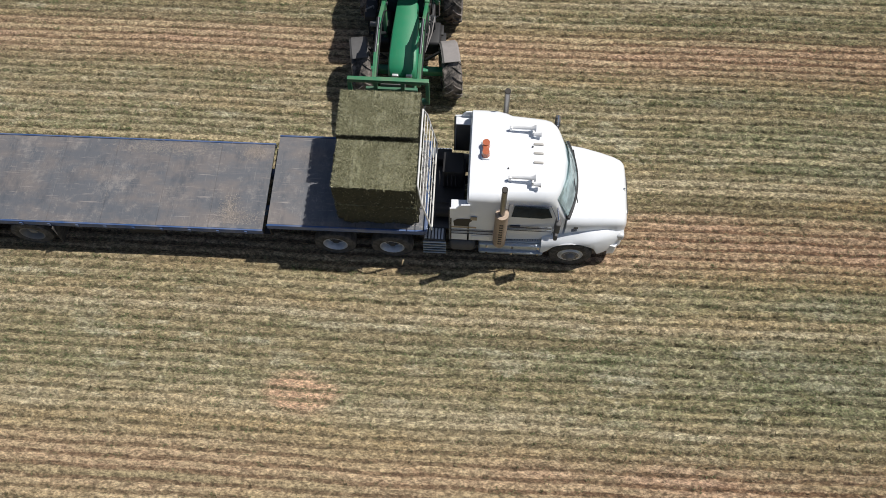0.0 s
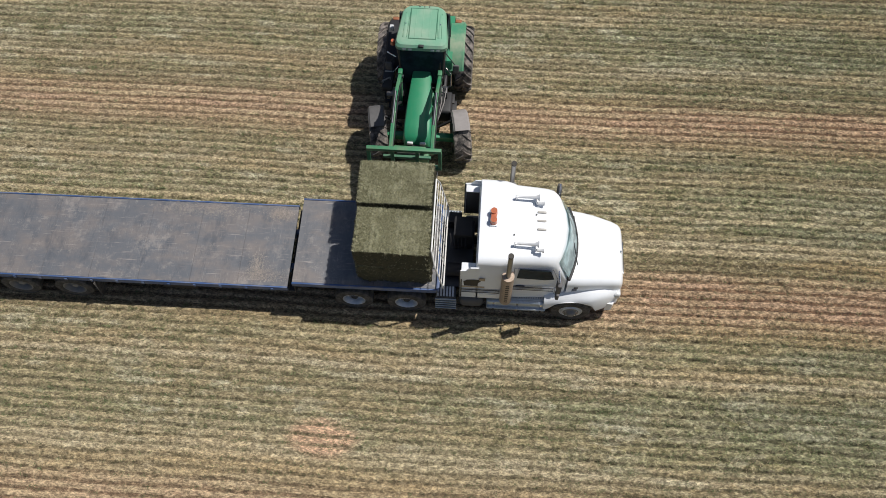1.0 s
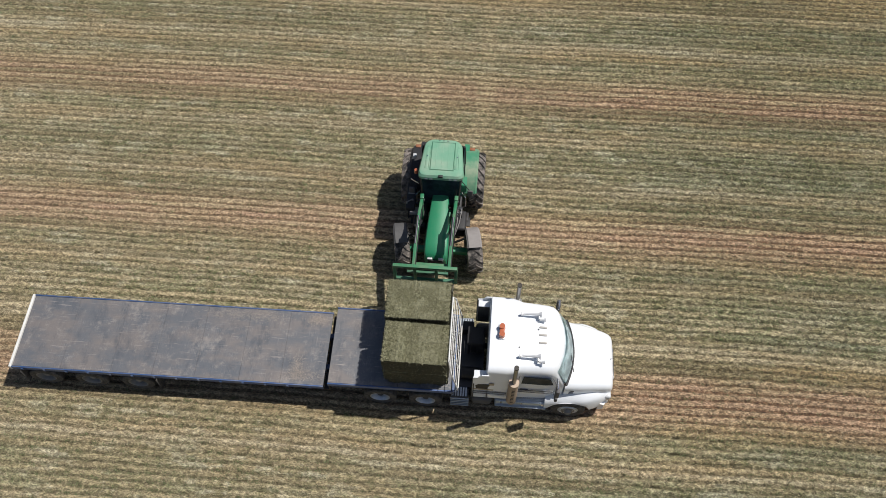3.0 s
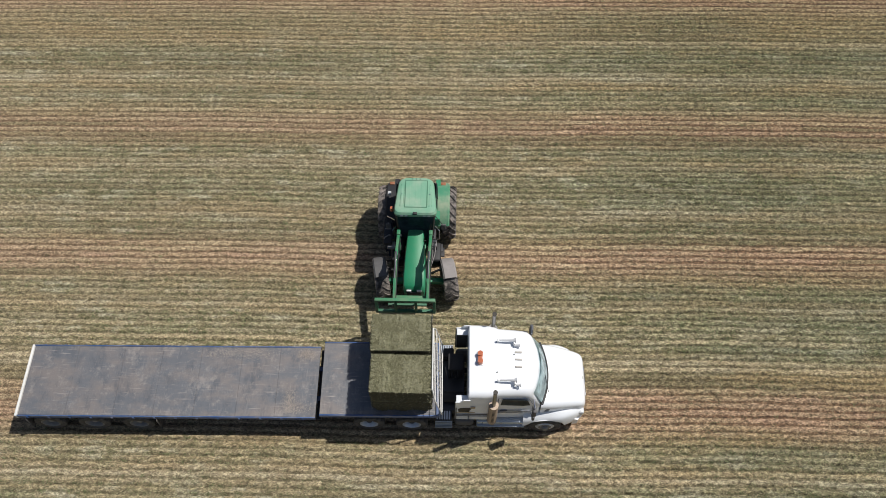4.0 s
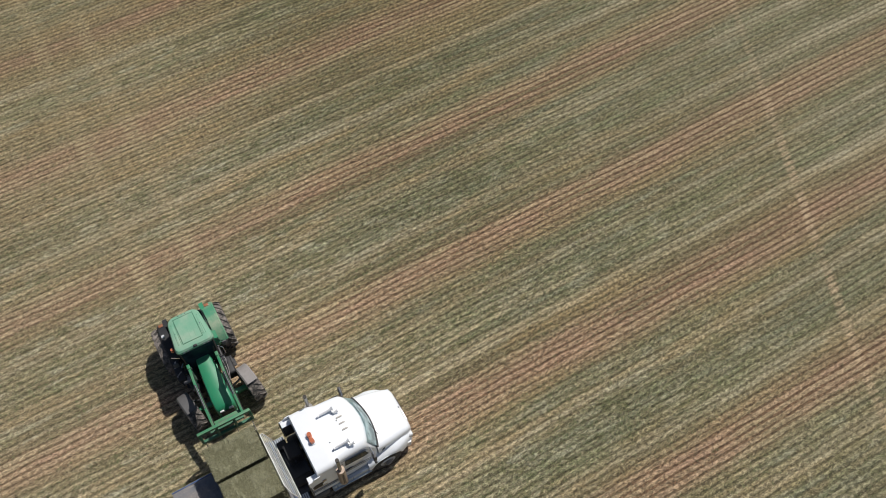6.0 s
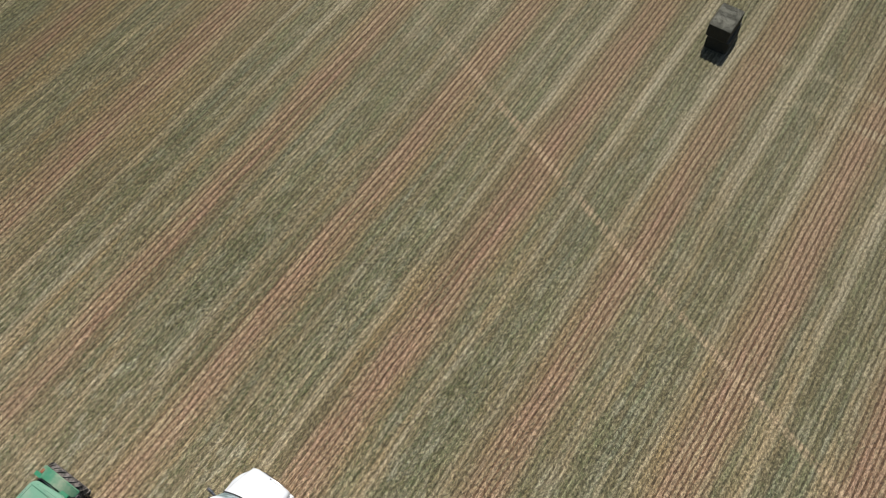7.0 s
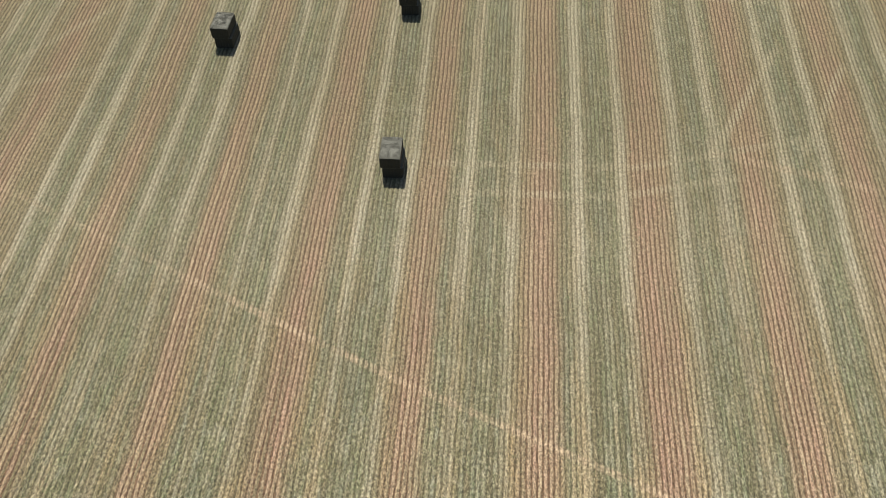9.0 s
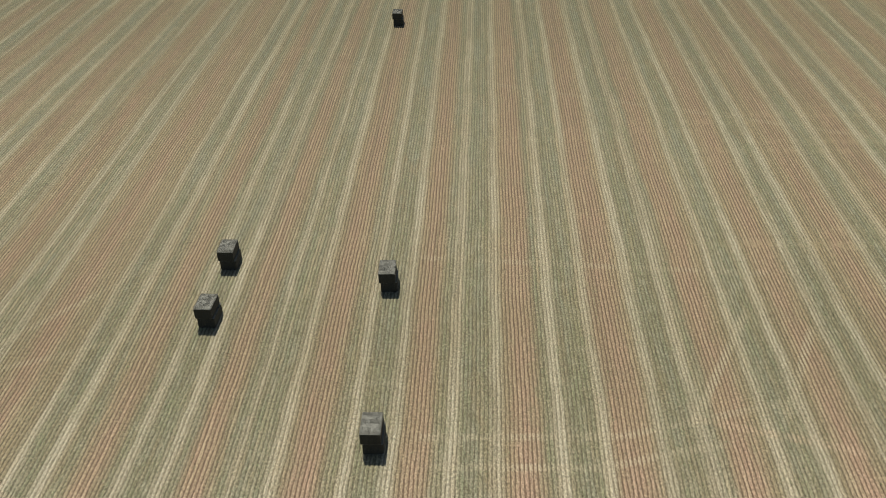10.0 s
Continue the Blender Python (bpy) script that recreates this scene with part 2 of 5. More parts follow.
def pipe(points, r, seg=10, bm=None):
    for a, b in zip(points, points[1:]):
        bm = rod(a, b, r, seg=seg, bm=bm)
    return bm


def bar(a, b, wide, tall, bm=None, bevel=0.0):
    """A rectangular beam from a to b; wide is sideways, tall is upwards."""
    a, b = Vector(a), Vector(b)
    way = b - a
    m = Matrix.Translation(a) @ way.to_track_quat("X", "Z").to_matrix().to_4x4()
    made = box(0, way.length, -wide / 2, wide / 2, -tall / 2, tall / 2, bevel)
    made.transform(m)
    return merged(bm, made)


def loft(rings, closed=True, caps=True):
    """Joins rings of the same number of points."""
    bm = bmesh.new()
    rows = [[bm.verts.new(p) for p in ring] for ring in rings]
    n = len(rows[0])
    for a, b in zip(rows, rows[1:]):
        for i in range(n if closed else n - 1):
            j = (i + 1) % n
            bm.faces.new((a[i], a[j], b[j], b[i]))
    if caps:
        bm.faces.new(rows[0][::-1])
        bm.faces.new(rows[-1])
    return bm


def lathe(profile, axis, seg=32, centre=(0, 0, 0)):
    """Turns (along, radius) pairs about the x or y axis."""
    bm = bmesh.new()
    rows = []
    for along, r in profile:
        row = []
        for i in range(seg):
            a = 2 * math.pi * i / seg
            c, s = r * math.cos(a), r * math.sin(a)
            p = (along, c, s) if axis == "x" else (c, along, s)
            row.append(bm.verts.new(Vector(p) + Vector(centre)))
        rows.append(row)
    for a, b in zip(rows, rows[1:]):
        for i in range(seg):
            j = (i + 1) % seg
            bm.faces.new((a[i], a[j], b[j], b[i]))
    return bm


def arch(axis, centre, r0, r1, half, start, end, steps=16, curl=0.0):
    """A mudguard: a curved plate round a wheel, from one angle to another (degrees from ahead, over the top)."""
    rings = []
    for i in range(steps + 1):
        a = radians(start + (end - start) * i / steps)
        ring = []
        for side, r in ((-half, r0), (half, r0), (half, r1 - curl), (half * 0.8, r1), (-half * 0.8, r1), (-half, r1 - curl)):
            u, v = r * math.cos(a), r * math.sin(a)
            p = (side, u, v) if axis == "x" else (u, side, v)
            ring.append(Vector(p) + Vector(centre))
        rings.append(ring)
    return loft(rings)


def slab(outline, axis, at, thick):
    """A flat plate of that outline; axis is its normal."""
    def lift(p, d):
        return {"x": (d, p[0], p[1]), "y": (p[0], d, p[1]), "z": (p[0], p[1], d)}[axis]
    return loft([[lift(p, at) for p in outline], [lift(p, at + thick) for p in outline]])


def triangles(name, points, material, label, category):
    """One mesh of loose triangles from an (n, 3, 3) array."""
    n = len(points)
    me = bpy.data.meshes.new(name)
    me.vertices.add(3 * n)
    me.vertices.foreach_set("co", points.reshape(-1).astype(np.float32))
    me.loops.add(3 * n)
    me.loops.foreach_set("vertex_index", np.arange(3 * n, dtype=np.int32))
    me.polygons.add(n)
    me.polygons.foreach_set("loop_start", np.arange(0, 3 * n, 3, dtype=np.int32))
    me.update(calc_edges=True)
    me.validate()
    me.materials.append(material)
    return tagged(new(name, me), label, category, kind="stuff")


# ---- the field ----
ROW = 0.25
# each cut swath of about 6 m: a bare red strip in its middle, a pale straw line on either side, leafier ground between swaths
RED = [(26.3, 0.6), (19.6, 0.8), (12.45, 0.65), (6.55, 0.7), (0.75, 0.75), (-5.3, 0.65), (-11.5, 0.85), (-17.45, 1.05), (-23.6, 0.85), (-29.7, 0.8), (-35.8, 0.8)]
PALE = [(30.0, 0.16), (27.9, 0.10), (24.2, 0.18), (22.0, 0.16), (16.9, 0.10), (14.95, 0.22), (10.6, 0.13), (8.4, 0.22), (4.6, 0.08), (2.4, 0.24),
        (-1.5, 0.14), (-3.9, 0.22), (-7.3, 0.22), (-9.85, 0.20), (-13.55, 0.24), (-16.05, 0.18), (-19.3, 0.26), (-21.6, 0.24), (-25.5, 0.18), (-27.9, 0.20),
        (-31.4, 0.18), (-33.4, 0.20), (-37.3, 0.16), (-39.6, 0.18)]
LEAFY = [(29.0, 0.8), (23.1, 0.8), (15.9, 0.75), (13.9, 0.3), (11.2, 0.3), (9.5, 0.85), (7.6, 0.3), (5.0, 0.3), (3.5, 0.8), (-0.8, 0.25), (-2.7, 0.95), (-6.6, 0.3),
         (-8.55, 0.95), (-12.8, 0.3), (-14.8, 0.95), (-20.4, 0.85), (-22.3, 0.3), (-26.7, 0.9), (-32.4, 0.8), (-38.4, 0.8)]
for k in range(1, 6):
    LEAFY += [(29.0 + 6.1 * k, 0.9), (-38.4 - 6.1 * k, 0.9)]
    RED += [(26.3 + 6.1 * k, 0.7), (-35.8 - 6.1 * k, 0.8)]
    PALE += [(30.0 + 6.1 * k, 0.16), (27.9 + 6.1 * k, 0.14), (-37.3 - 6.1 * k, 0.16), (-39.6 - 6.1 * k, 0.18)]


def strip_mask(y, strips, soft):
    m = np.zeros_like(y)
    for mid, half in strips:
        m = np.maximum(m, np.clip((half + soft - np.abs(y - mid)) / (2 * soft), 0, 1))
    return m * m * (3 - 2 * m)


def ridge(y):
    """Height of the drilled rows above the flat."""
    return 0.022 * np.cos(2 * np.pi * y / ROW)


def sway_at(x, y):
    """How far the rows wander from straight, with a fan-out fitted to the camera's view."""
    return (-0.0005 * np.clip(x - 18, -40, 70) * (y + 6) + 0.03 * np.sin(x * 0.31 + 0.4) + 0.015 * np.sin(x * 0.83 + y * 0.2) + 0.014 * np.sin(x * 2.1 + 5 * np.sin(y * 2.7))
            + 0.012 * np.sin(x * 3.7 + 9 * np.sin(y * 1.3)))


def field_material():
    m = Nodes("field_soil_and_straw", 0.95)
    p = m.place()
    red = m.node("ShaderNodeAttribute")
    red.attribute_name = "red_soil"
    pale = m.node("ShaderNodeAttribute")
    pale.attribute_name = "pale_straw"
    leafy = m.node("ShaderNodeAttribute")
    leafy.attribute_name = "leafy"
    split = m.node("ShaderNodeSeparateXYZ")
    m.link(p, split.inputs[0])
    px, py = split.outputs["X"], split.outputs["Y"]
    crown = m.node("ShaderNodeAttribute")
    crown.attribute_name = "plant_row"
    mid = m.noise(0.8, 5, 0.65, source=p, stretch=(0.35, 1.5, 1))
    tuft = m.noise(4.2, 4, 0.7, source=p, stretch=(0.6, 1.3, 1))
    fine = m.noise(11.0, 4, 0.75, source=p, stretch=(0.6, 1.2, 1))
    grit = m.noise(38, 3, 0.7, source=p)
    # more regrowth beyond the truck; far ground is dimmed in colour, as if shaded
    lush = m.math("MULTIPLY", m.ramp(px, 4.0, 16.0), m.ramp(px, 72.0, 34.0))
    patchy = m.noise(0.30, 4, 0.6, source=p, stretch=(0.35, 1.6, 1))
    speck = m.noise(6.5, 4, 0.7, source=p, stretch=(0.75, 1.1, 1))
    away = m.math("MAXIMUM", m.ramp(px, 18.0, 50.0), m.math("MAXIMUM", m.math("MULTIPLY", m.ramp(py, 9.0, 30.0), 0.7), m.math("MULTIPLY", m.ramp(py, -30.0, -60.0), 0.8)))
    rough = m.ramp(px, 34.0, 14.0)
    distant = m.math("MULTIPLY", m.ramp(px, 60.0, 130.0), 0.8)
    redness = m.math("MULTIPLY", red.outputs["Fac"], m.ramp(m.math("ADD", m.math("MULTIPLY", rough, 0.12), m.math("ADD", m.math("MULTIPLY", mid, 0.7), m.math("MULTIPLY", patchy, 0.9))), 0.42, 0.76))
    redness = m.math("MULTIPLY", redness, m.math("SUBTRACT", 1.0, m.math("ADD", m.math("MULTIPLY", distant, 0.2), m.math("MULTIPLY", m.ramp(px, 26.0, 48.0), 0.2))))
    greenness = m.math("MULTIPLY", leafy.outputs["Fac"], m.ramp(m.math("ADD", m.math("MULTIPLY", mid, 0.8), m.math("MULTIPLY", patchy, 0.7)), 0.44, 0.72))
    shift = m.ramp(m.noise(0.5, 3, 0.6, source=p, stretch=(0.2, 2.0, 1)), 0.4, 0.6)
    # matted straw and soil between the rows
    c = m.mix(m.ramp(tuft, 0.32, 0.68), (0.25, 0.197, 0.118), (0.37, 0.302, 0.19))
    c = m.mix(m.math("MULTIPLY", m.ramp(mid, 0.45, 0.75), 0.4), c, (0.225, 0.20, 0.122))
    c = m.mix(m.math("MULTIPLY", m.ramp(patchy, 0.45, 0.68), 0.35), c, (0.235, 0.19, 0.105))
    c = m.mix(m.math("MULTIPLY", greenness, m.math("ADD", 0.55, m.math("MULTIPLY", m.ramp(px, 5.0, 16.0), 0.4))), c, m.mix(m.ramp(tuft, 0.3, 0.7), m.mix(shift, (0.16, 0.17, 0.098), (0.165, 0.188, 0.14)), m.mix(shift, (0.26, 0.265, 0.175), (0.285, 0.315, 0.25))))
    clump = m.noise(1.9, 6, 0.72, source=p, stretch=(0.75, 1.15, 1))
    mat = m.noise(1.1, 6, 0.72, source=p, stretch=(0.6, 1.3, 1))
    some = m.math("MULTIPLY", m.math("ADD", 0.35, m.math("MULTIPLY", leafy.outputs["Fac"], 0.65)), m.math("SUBTRACT", 1.0, m.math("MULTIPLY", m.math("MAXIMUM", distant, m.ramp(px, 48.0, 90.0)), 0.6)))
    c = m.mix(m.math("MULTIPLY", m.math("MULTIPLY", m.ramp(clump, 0.51, 0.58), some), m.math("ADD", 0.6, m.math("MULTIPLY", rough, 0.35))), c, (0.085, 0.10, 0.045))
    c = m.mix(m.math("MULTIPLY", m.math("MULTIPLY", m.ramp(mat, 0.52, 0.58), some), m.math("ADD", 0.55, m.math("MULTIPLY", rough, 0.35))), c, (0.37, 0.375, 0.30))
    c = m.mix(m.math("MULTIPLY", m.math("MULTIPLY", m.ramp(mat, 0.44, 0.36), m.math("SUBTRACT", 1.0, leafy.outputs["Fac"])), 0.35), c, (0.19, 0.14, 0.08))
    c = m.mix(m.math("MULTIPLY", lush, 0.4), c, (0.10, 0.105, 0.055))
    broken = m.ramp(m.noise(0.45, 4, 0.65, source=p, stretch=(0.5, 2.4, 1)), 0.38, 0.60)
    c = m.mix(m.math("MULTIPLY", red.outputs["Fac"], 0.6), c, m.mix(m.ramp(tuft, 0.3, 0.7), (0.26, 0.186, 0.118), (0.39, 0.298, 0.20)))
    c = m.mix(m.math("MULTIPLY", m.math("MULTIPLY", redness, m.math("ADD", 0.3, m.math("MULTIPLY", broken, 0.7))), 0.77), c, m.mix(m.ramp(tuft, 0.3, 0.7), (0.30, 0.187, 0.138), (0.42, 0.283, 0.224)))
    paleness = m.math("MULTIPLY", pale.outputs["Fac"], m.ramp(m.math("ADD", m.math("MULTIPLY", away, 0.25), m.math("ADD", m.math("MULTIPLY", mid, 0.7), m.math("MULTIPLY", tuft, 0.6))), 0.36, 0.80))
    uneven = m.math("ADD", 0.62, m.math("MULTIPLY", m.ramp(m.noise(0.13, 4, 0.6, source=p, stretch=(0.3, 1.5, 1)), 0.40, 0.60), 0.38))
    paleness = m.math("MULTIPLY", paleness, uneven)
    thin = m.math("SUBTRACT", 0.9, m.math("MULTIPLY", m.math("MULTIPLY", m.ramp(px, 10.0, 18.0), m.ramp(px, 42.0, 24.0)), 0.25))
    c = m.mix(m.math("MULTIPLY", paleness, thin), c, m.mix(m.ramp(fine, 0.38, 0.62), (0.38, 0.365, 0.285), (0.52, 0.495, 0.405)))
    # lusher patches that hide the rows
    lushes = m.math("MULTIPLY", m.ramp(m.noise(0.55, 6, 0.68, source=p, stretch=(0.5, 1.25, 1)), 0.53, 0.63), m.math("SUBTRACT", 1.0, m.math("MULTIPLY", distant, 0.6)))
    lushes = m.math("MULTIPLY", lushes, m.math("ADD", 0.35, m.math("MULTIPLY", leafy.outputs["Fac"], 0.65)))
    c = m.mix(m.math("MULTIPLY", lushes, 0.6), c, m.mix(m.ramp(fine, 0.4, 0.6), (0.105, 0.12, 0.06), (0.25, 0.255, 0.165)))
    tone = m.node("ShaderNodeAttribute")
    tone.attribute_name = "row_tone"
    light = m.math("MULTIPLY", m.ramp(tone.outputs["Fac"], 0.55, 0.95), m.ramp(mid, 0.3, 0.7))
    c = m.mix(m.math("MULTIPLY", light, m.math("ADD", 0.62, m.math("MULTIPLY", rough, 0.3))), c, (0.44, 0.375, 0.255))
    c = m.mix(m.math("MULTIPLY", m.ramp(tone.outputs["Fac"], 0.42, 0.1), m.math("ADD", 0.5, m.math("MULTIPLY", rough, 0.3))), c, (0.15, 0.13, 0.075))
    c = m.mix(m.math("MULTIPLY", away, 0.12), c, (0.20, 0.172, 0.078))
    dry = m.math("MULTIPLY", m.math("MULTIPLY", m.ramp(py, -0.5, -4.5), m.ramp(px, 9.0, 2.0)), m.ramp(tuft, 0.3, 0.6))
    c = m.mix(m.math("MULTIPLY", dry, 0.42), c, (0.44, 0.365, 0.23))
    # drier golden streaks and fresh green ones, drawn out along the rows
    gold = m.ramp(m.noise(0.42, 5, 0.65, source=p, stretch=(0.3, 1.9, 1)), 0.47, 0.60)
    fresh = m.ramp(m.noise(0.62, 5, 0.7, source=p, stretch=(0.45, 1.7, 1)), 0.52, 0.62)
    c = m.mix(m.math("MULTIPLY", m.math("MULTIPLY", gold, m.math("SUBTRACT", 1.0, m.math("MAXIMUM", m.math("MAXIMUM", m.math("MULTIPLY", leafy.outputs["Fac"], 0.75), m.math("MULTIPLY", red.outputs["Fac"], 0.85)), m.math("MULTIPLY", m.ramp(px, 20.0, 38.0), 0.75)))), 0.5), c, m.mix(m.ramp(tuft, 0.3, 0.7), (0.29, 0.205, 0.105), (0.42, 0.315, 0.18)))
    c = m.mix(m.math("MULTIPLY", m.math("MULTIPLY", fresh, m.math("ADD", 0.25, m.math("MULTIPLY", leafy.outputs["Fac"], 0.75))), 0.6), c, m.mix(m.ramp(tuft, 0.3, 0.7), (0.125, 0.15, 0.075), (0.25, 0.272, 0.17)))
    # wheel tracks, a worn path across the rows and turning marks
    def track(a, b, half, strength):
        """A band along the line from a to b on the ground."""
        way = Vector((b[0] - a[0], b[1] - a[1]))
        length = way.length
        way /= length
        dx, dy = m.math("SUBTRACT", px, a[0]), m.math("SUBTRACT", py, a[1])
        off = m.math("ABSOLUTE", m.math("SUBTRACT", m.math("MULTIPLY", dx, -way.y), m.math("MULTIPLY", dy, -way.x)))
        on = m.math("ADD", m.math("MULTIPLY", dx, way.x), m.math("MULTIPLY", dy, way.y))
        wob = m.math("MULTIPLY", m.math("SUBTRACT", fine, 0.5), half)
        band = m.ramp(m.math("ADD", off, wob), half * 1.3, half * 0.5)
        ends = m.math("MULTIPLY", m.ramp(on, -0.8, 0.8), m.ramp(on, length + 0.8, length - 0.8))
        return m.math("MULTIPLY", m.math("MULTIPLY", band, ends), m.math("MULTIPLY", strength, m.ramp(m.math("ADD", m.math("ADD", mid, m.math("MULTIPLY", red.outputs["Fac"], 0.35)), m.math("MULTIPLY", tuft, 0.4)), 0.44, 0.90)))
    dust, clay, chaff = (0.39, 0.325, 0.215), (0.45, 0.35, 0.25), (0.40, 0.36, 0.26)
    for a, b, half, strength, tone in (
            ((1.75, 40.0), (1.95, 10.0), 0.36, 0.8, dust),
            ((4.0, 40.0), (4.05, 9.6), 0.36, 0.8, dust),
            ((36.2, 19.4), (30.5, 7.1), 0.2, 0.4, clay),
            ((30.5, 7.1), (25.2, -4.6), 0.22, 0.9, clay),
            ((25.2, -4.6), (20.1, -17.3), 0.2, 0.8, clay),
            ((20.1, -17.3), (18.4, -24.4), 0.2, 0.65, clay),
            ((39.9, -5.5), (40.3, -17.0), 0.3, 0.60, chaff),
            ((40.3, -17.0), (43.5, -27.5), 0.3, 0.52, chaff),
            ((37.7, -6.5), (37.9, -15.8), 0.3, 0.60, chaff),
            ((37.9, -15.8), (40.0, -23.0), 0.3, 0.52, chaff),
            ((93.0, -8.0), (80.0, -46.0), 0.4, 0.3, chaff),
            ((57.8, 15.0), (47.0, 23.5), 0.3, 0.52, chaff),
            ((49.0, 13.4), (44.0, 24.0), 0.3, 0.45, chaff),
            ((58.5, -4.5), (57.0, -30.0), 0.35, 0.45, chaff),
            ((52.0, -27.0), (41.5, -21.5), 0.3, 0.75, chaff),
            ((50.5, -31.0), (42.0, -27.0), 0.3, 0.68, chaff),
            ((41.8, -22.0), (39.5, -30.5), 0.35, 0.5, clay)):
        c = m.mix(track(a, b, half, strength), c, tone)
    # a scraped bare patch beside the truck
    dx = m.math("DIVIDE", m.math("SUBTRACT", px, 1.15), 0.95)
    dy = m.math("DIVIDE", m.math("SUBTRACT", py, -3.45), 0.5)
    d = m.math("ADD", m.math("MULTIPLY", dx, dx), m.math("MULTIPLY", dy, dy))
    d = m.math("ADD", d, m.math("MULTIPLY", m.math("SUBTRACT", mid, 0.5), 2.2))
    c = m.mix(m.math("MULTIPLY", m.ramp(d, 1.3, 0.4), 0.95), c, (0.54, 0.36, 0.26))
    # dark plant crowns and their painted-in shade along each drilled row, broken and uneven
    gaps = m.ramp(m.math("ADD", m.math("MULTIPLY", tuft, 0.6), m.math("MULTIPLY", fine, 0.5)), 0.40, 0.66)
    ragged = m.math("ADD", crown.outputs["Fac"], m.math("ADD", m.math("MULTIPLY", m.math("SUBTRACT", speck, 0.5), 0.75), m.math("MULTIPLY", m.math("SUBTRACT", fine, 0.5), 0.65)))
    line = m.math("MULTIPLY", m.ramp(ragged, 0.50, 0.84), m.math("ADD", m.math("MULTIPLY", gaps, 0.28), m.math("ADD", m.math("SUBTRACT", 0.70, m.math("MULTIPLY", rough, 0.17)), m.math("MULTIPLY", redness, 0.18))))
    line = m.math("MULTIPLY", line, m.math("SUBTRACT", 1.0, m.math("MULTIPLY", distant, 0.35)))
    line = m.math("MULTIPLY", line, m.math("SUBTRACT", 1.0, m.math("MULTIPLY", m.math("MULTIPLY", greenness, m.ramp(mat, 0.46, 0.60)), 0.15)))
    line = m.math("MULTIPLY", line, m.math("SUBTRACT", 1.0, m.math("MULTIPLY", paleness, 0.35)))
    line = m.math("MULTIPLY", line, m.math("SUBTRACT", 1.0, m.math("MULTIPLY", lushes, 0.3)))
    c = m.mix(line, c, m.mix(redness, m.mix(greenness, (0.078, 0.062, 0.035), (0.072, 0.070, 0.042)), (0.112, 0.062, 0.038)))
    c = m.mix(m.math("MULTIPLY", m.ramp(speck, 0.53, 0.59), m.math("SUBTRACT", 0.34, m.math("MULTIPLY", red.outputs["Fac"], 0.18))), c, (0.085, 0.08, 0.045))
    c = m.mix(m.math("MULTIPLY", m.ramp(speck, 0.46, 0.40), m.math("SUBTRACT", 0.26, m.math("MULTIPLY", red.outputs["Fac"], 0.14))), c, (0.47, 0.43, 0.315))
    c = m.mix(m.math("MULTIPLY", m.math("MULTIPLY", m.ramp(grit, 0.56, 0.68), m.math("SUBTRACT", 1.0, m.math("MULTIPLY", away, 0.7))), 0.15), c, (0.49, 0.44, 0.315))
    # view-dependent darkening painted into the colour past the truck and again far out
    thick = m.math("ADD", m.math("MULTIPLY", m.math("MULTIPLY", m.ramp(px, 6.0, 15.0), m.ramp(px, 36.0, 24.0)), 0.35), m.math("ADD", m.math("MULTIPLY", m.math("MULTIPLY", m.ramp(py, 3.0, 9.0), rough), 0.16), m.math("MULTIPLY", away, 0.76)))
    dimming = m.mix(thick, (1.07, 1.03, 0.97), (0.62, 0.60, 0.485))
    dimming = m.mix(m.ramp(px, 55.0, 130.0), dimming, (0.48, 0.47, 0.35))
    # straw and stems, light on dark, at the width of a few stems
    stems = m.noise(9.5, 3, 0.62, source=p, stretch=(0.7, 1.15, 1))
    blade = m.noise(22.0, 3, 0.65, source=p, stretch=(0.7, 1.2, 1))
    calm = m.math("ADD", m.math("MULTIPLY", m.ramp(px, 16.0, 30.0), 0.36), m.math("MULTIPLY", m.ramp(px, 12.0, 3.0), 0.26))
    c = m.mix(m.math("ADD", m.math("MULTIPLY", m.ramp(px, 12.0, 3.0), 0.2), m.math("MULTIPLY", m.ramp(px, 18.0, 36.0), 0.12)), c, (0.262, 0.225, 0.158))
    grain = m.mix(m.ramp(stems, 0.34, 0.66), m.mix(calm, (0.55, 0.54, 0.53), (1.0, 0.98, 0.96)), m.mix(calm, (1.46, 1.46, 1.44), (1.0, 1.0, 0.98)))
    grain = m.times(grain, m.mix(rough, (1.0, 1.0, 1.0), m.mix(m.ramp(blade, 0.34, 0.66), (0.58, 0.57, 0.56), (1.44, 1.44, 1.41))))
    c = m.times(c, grain)
    m.colour(m.times(c, dimming))
    m.bump(m.math("ADD", m.math("MULTIPLY", fine, 0.7), m.math("MULTIPLY", grit, 0.3)), 0.8, 0.06)
    return m.mat


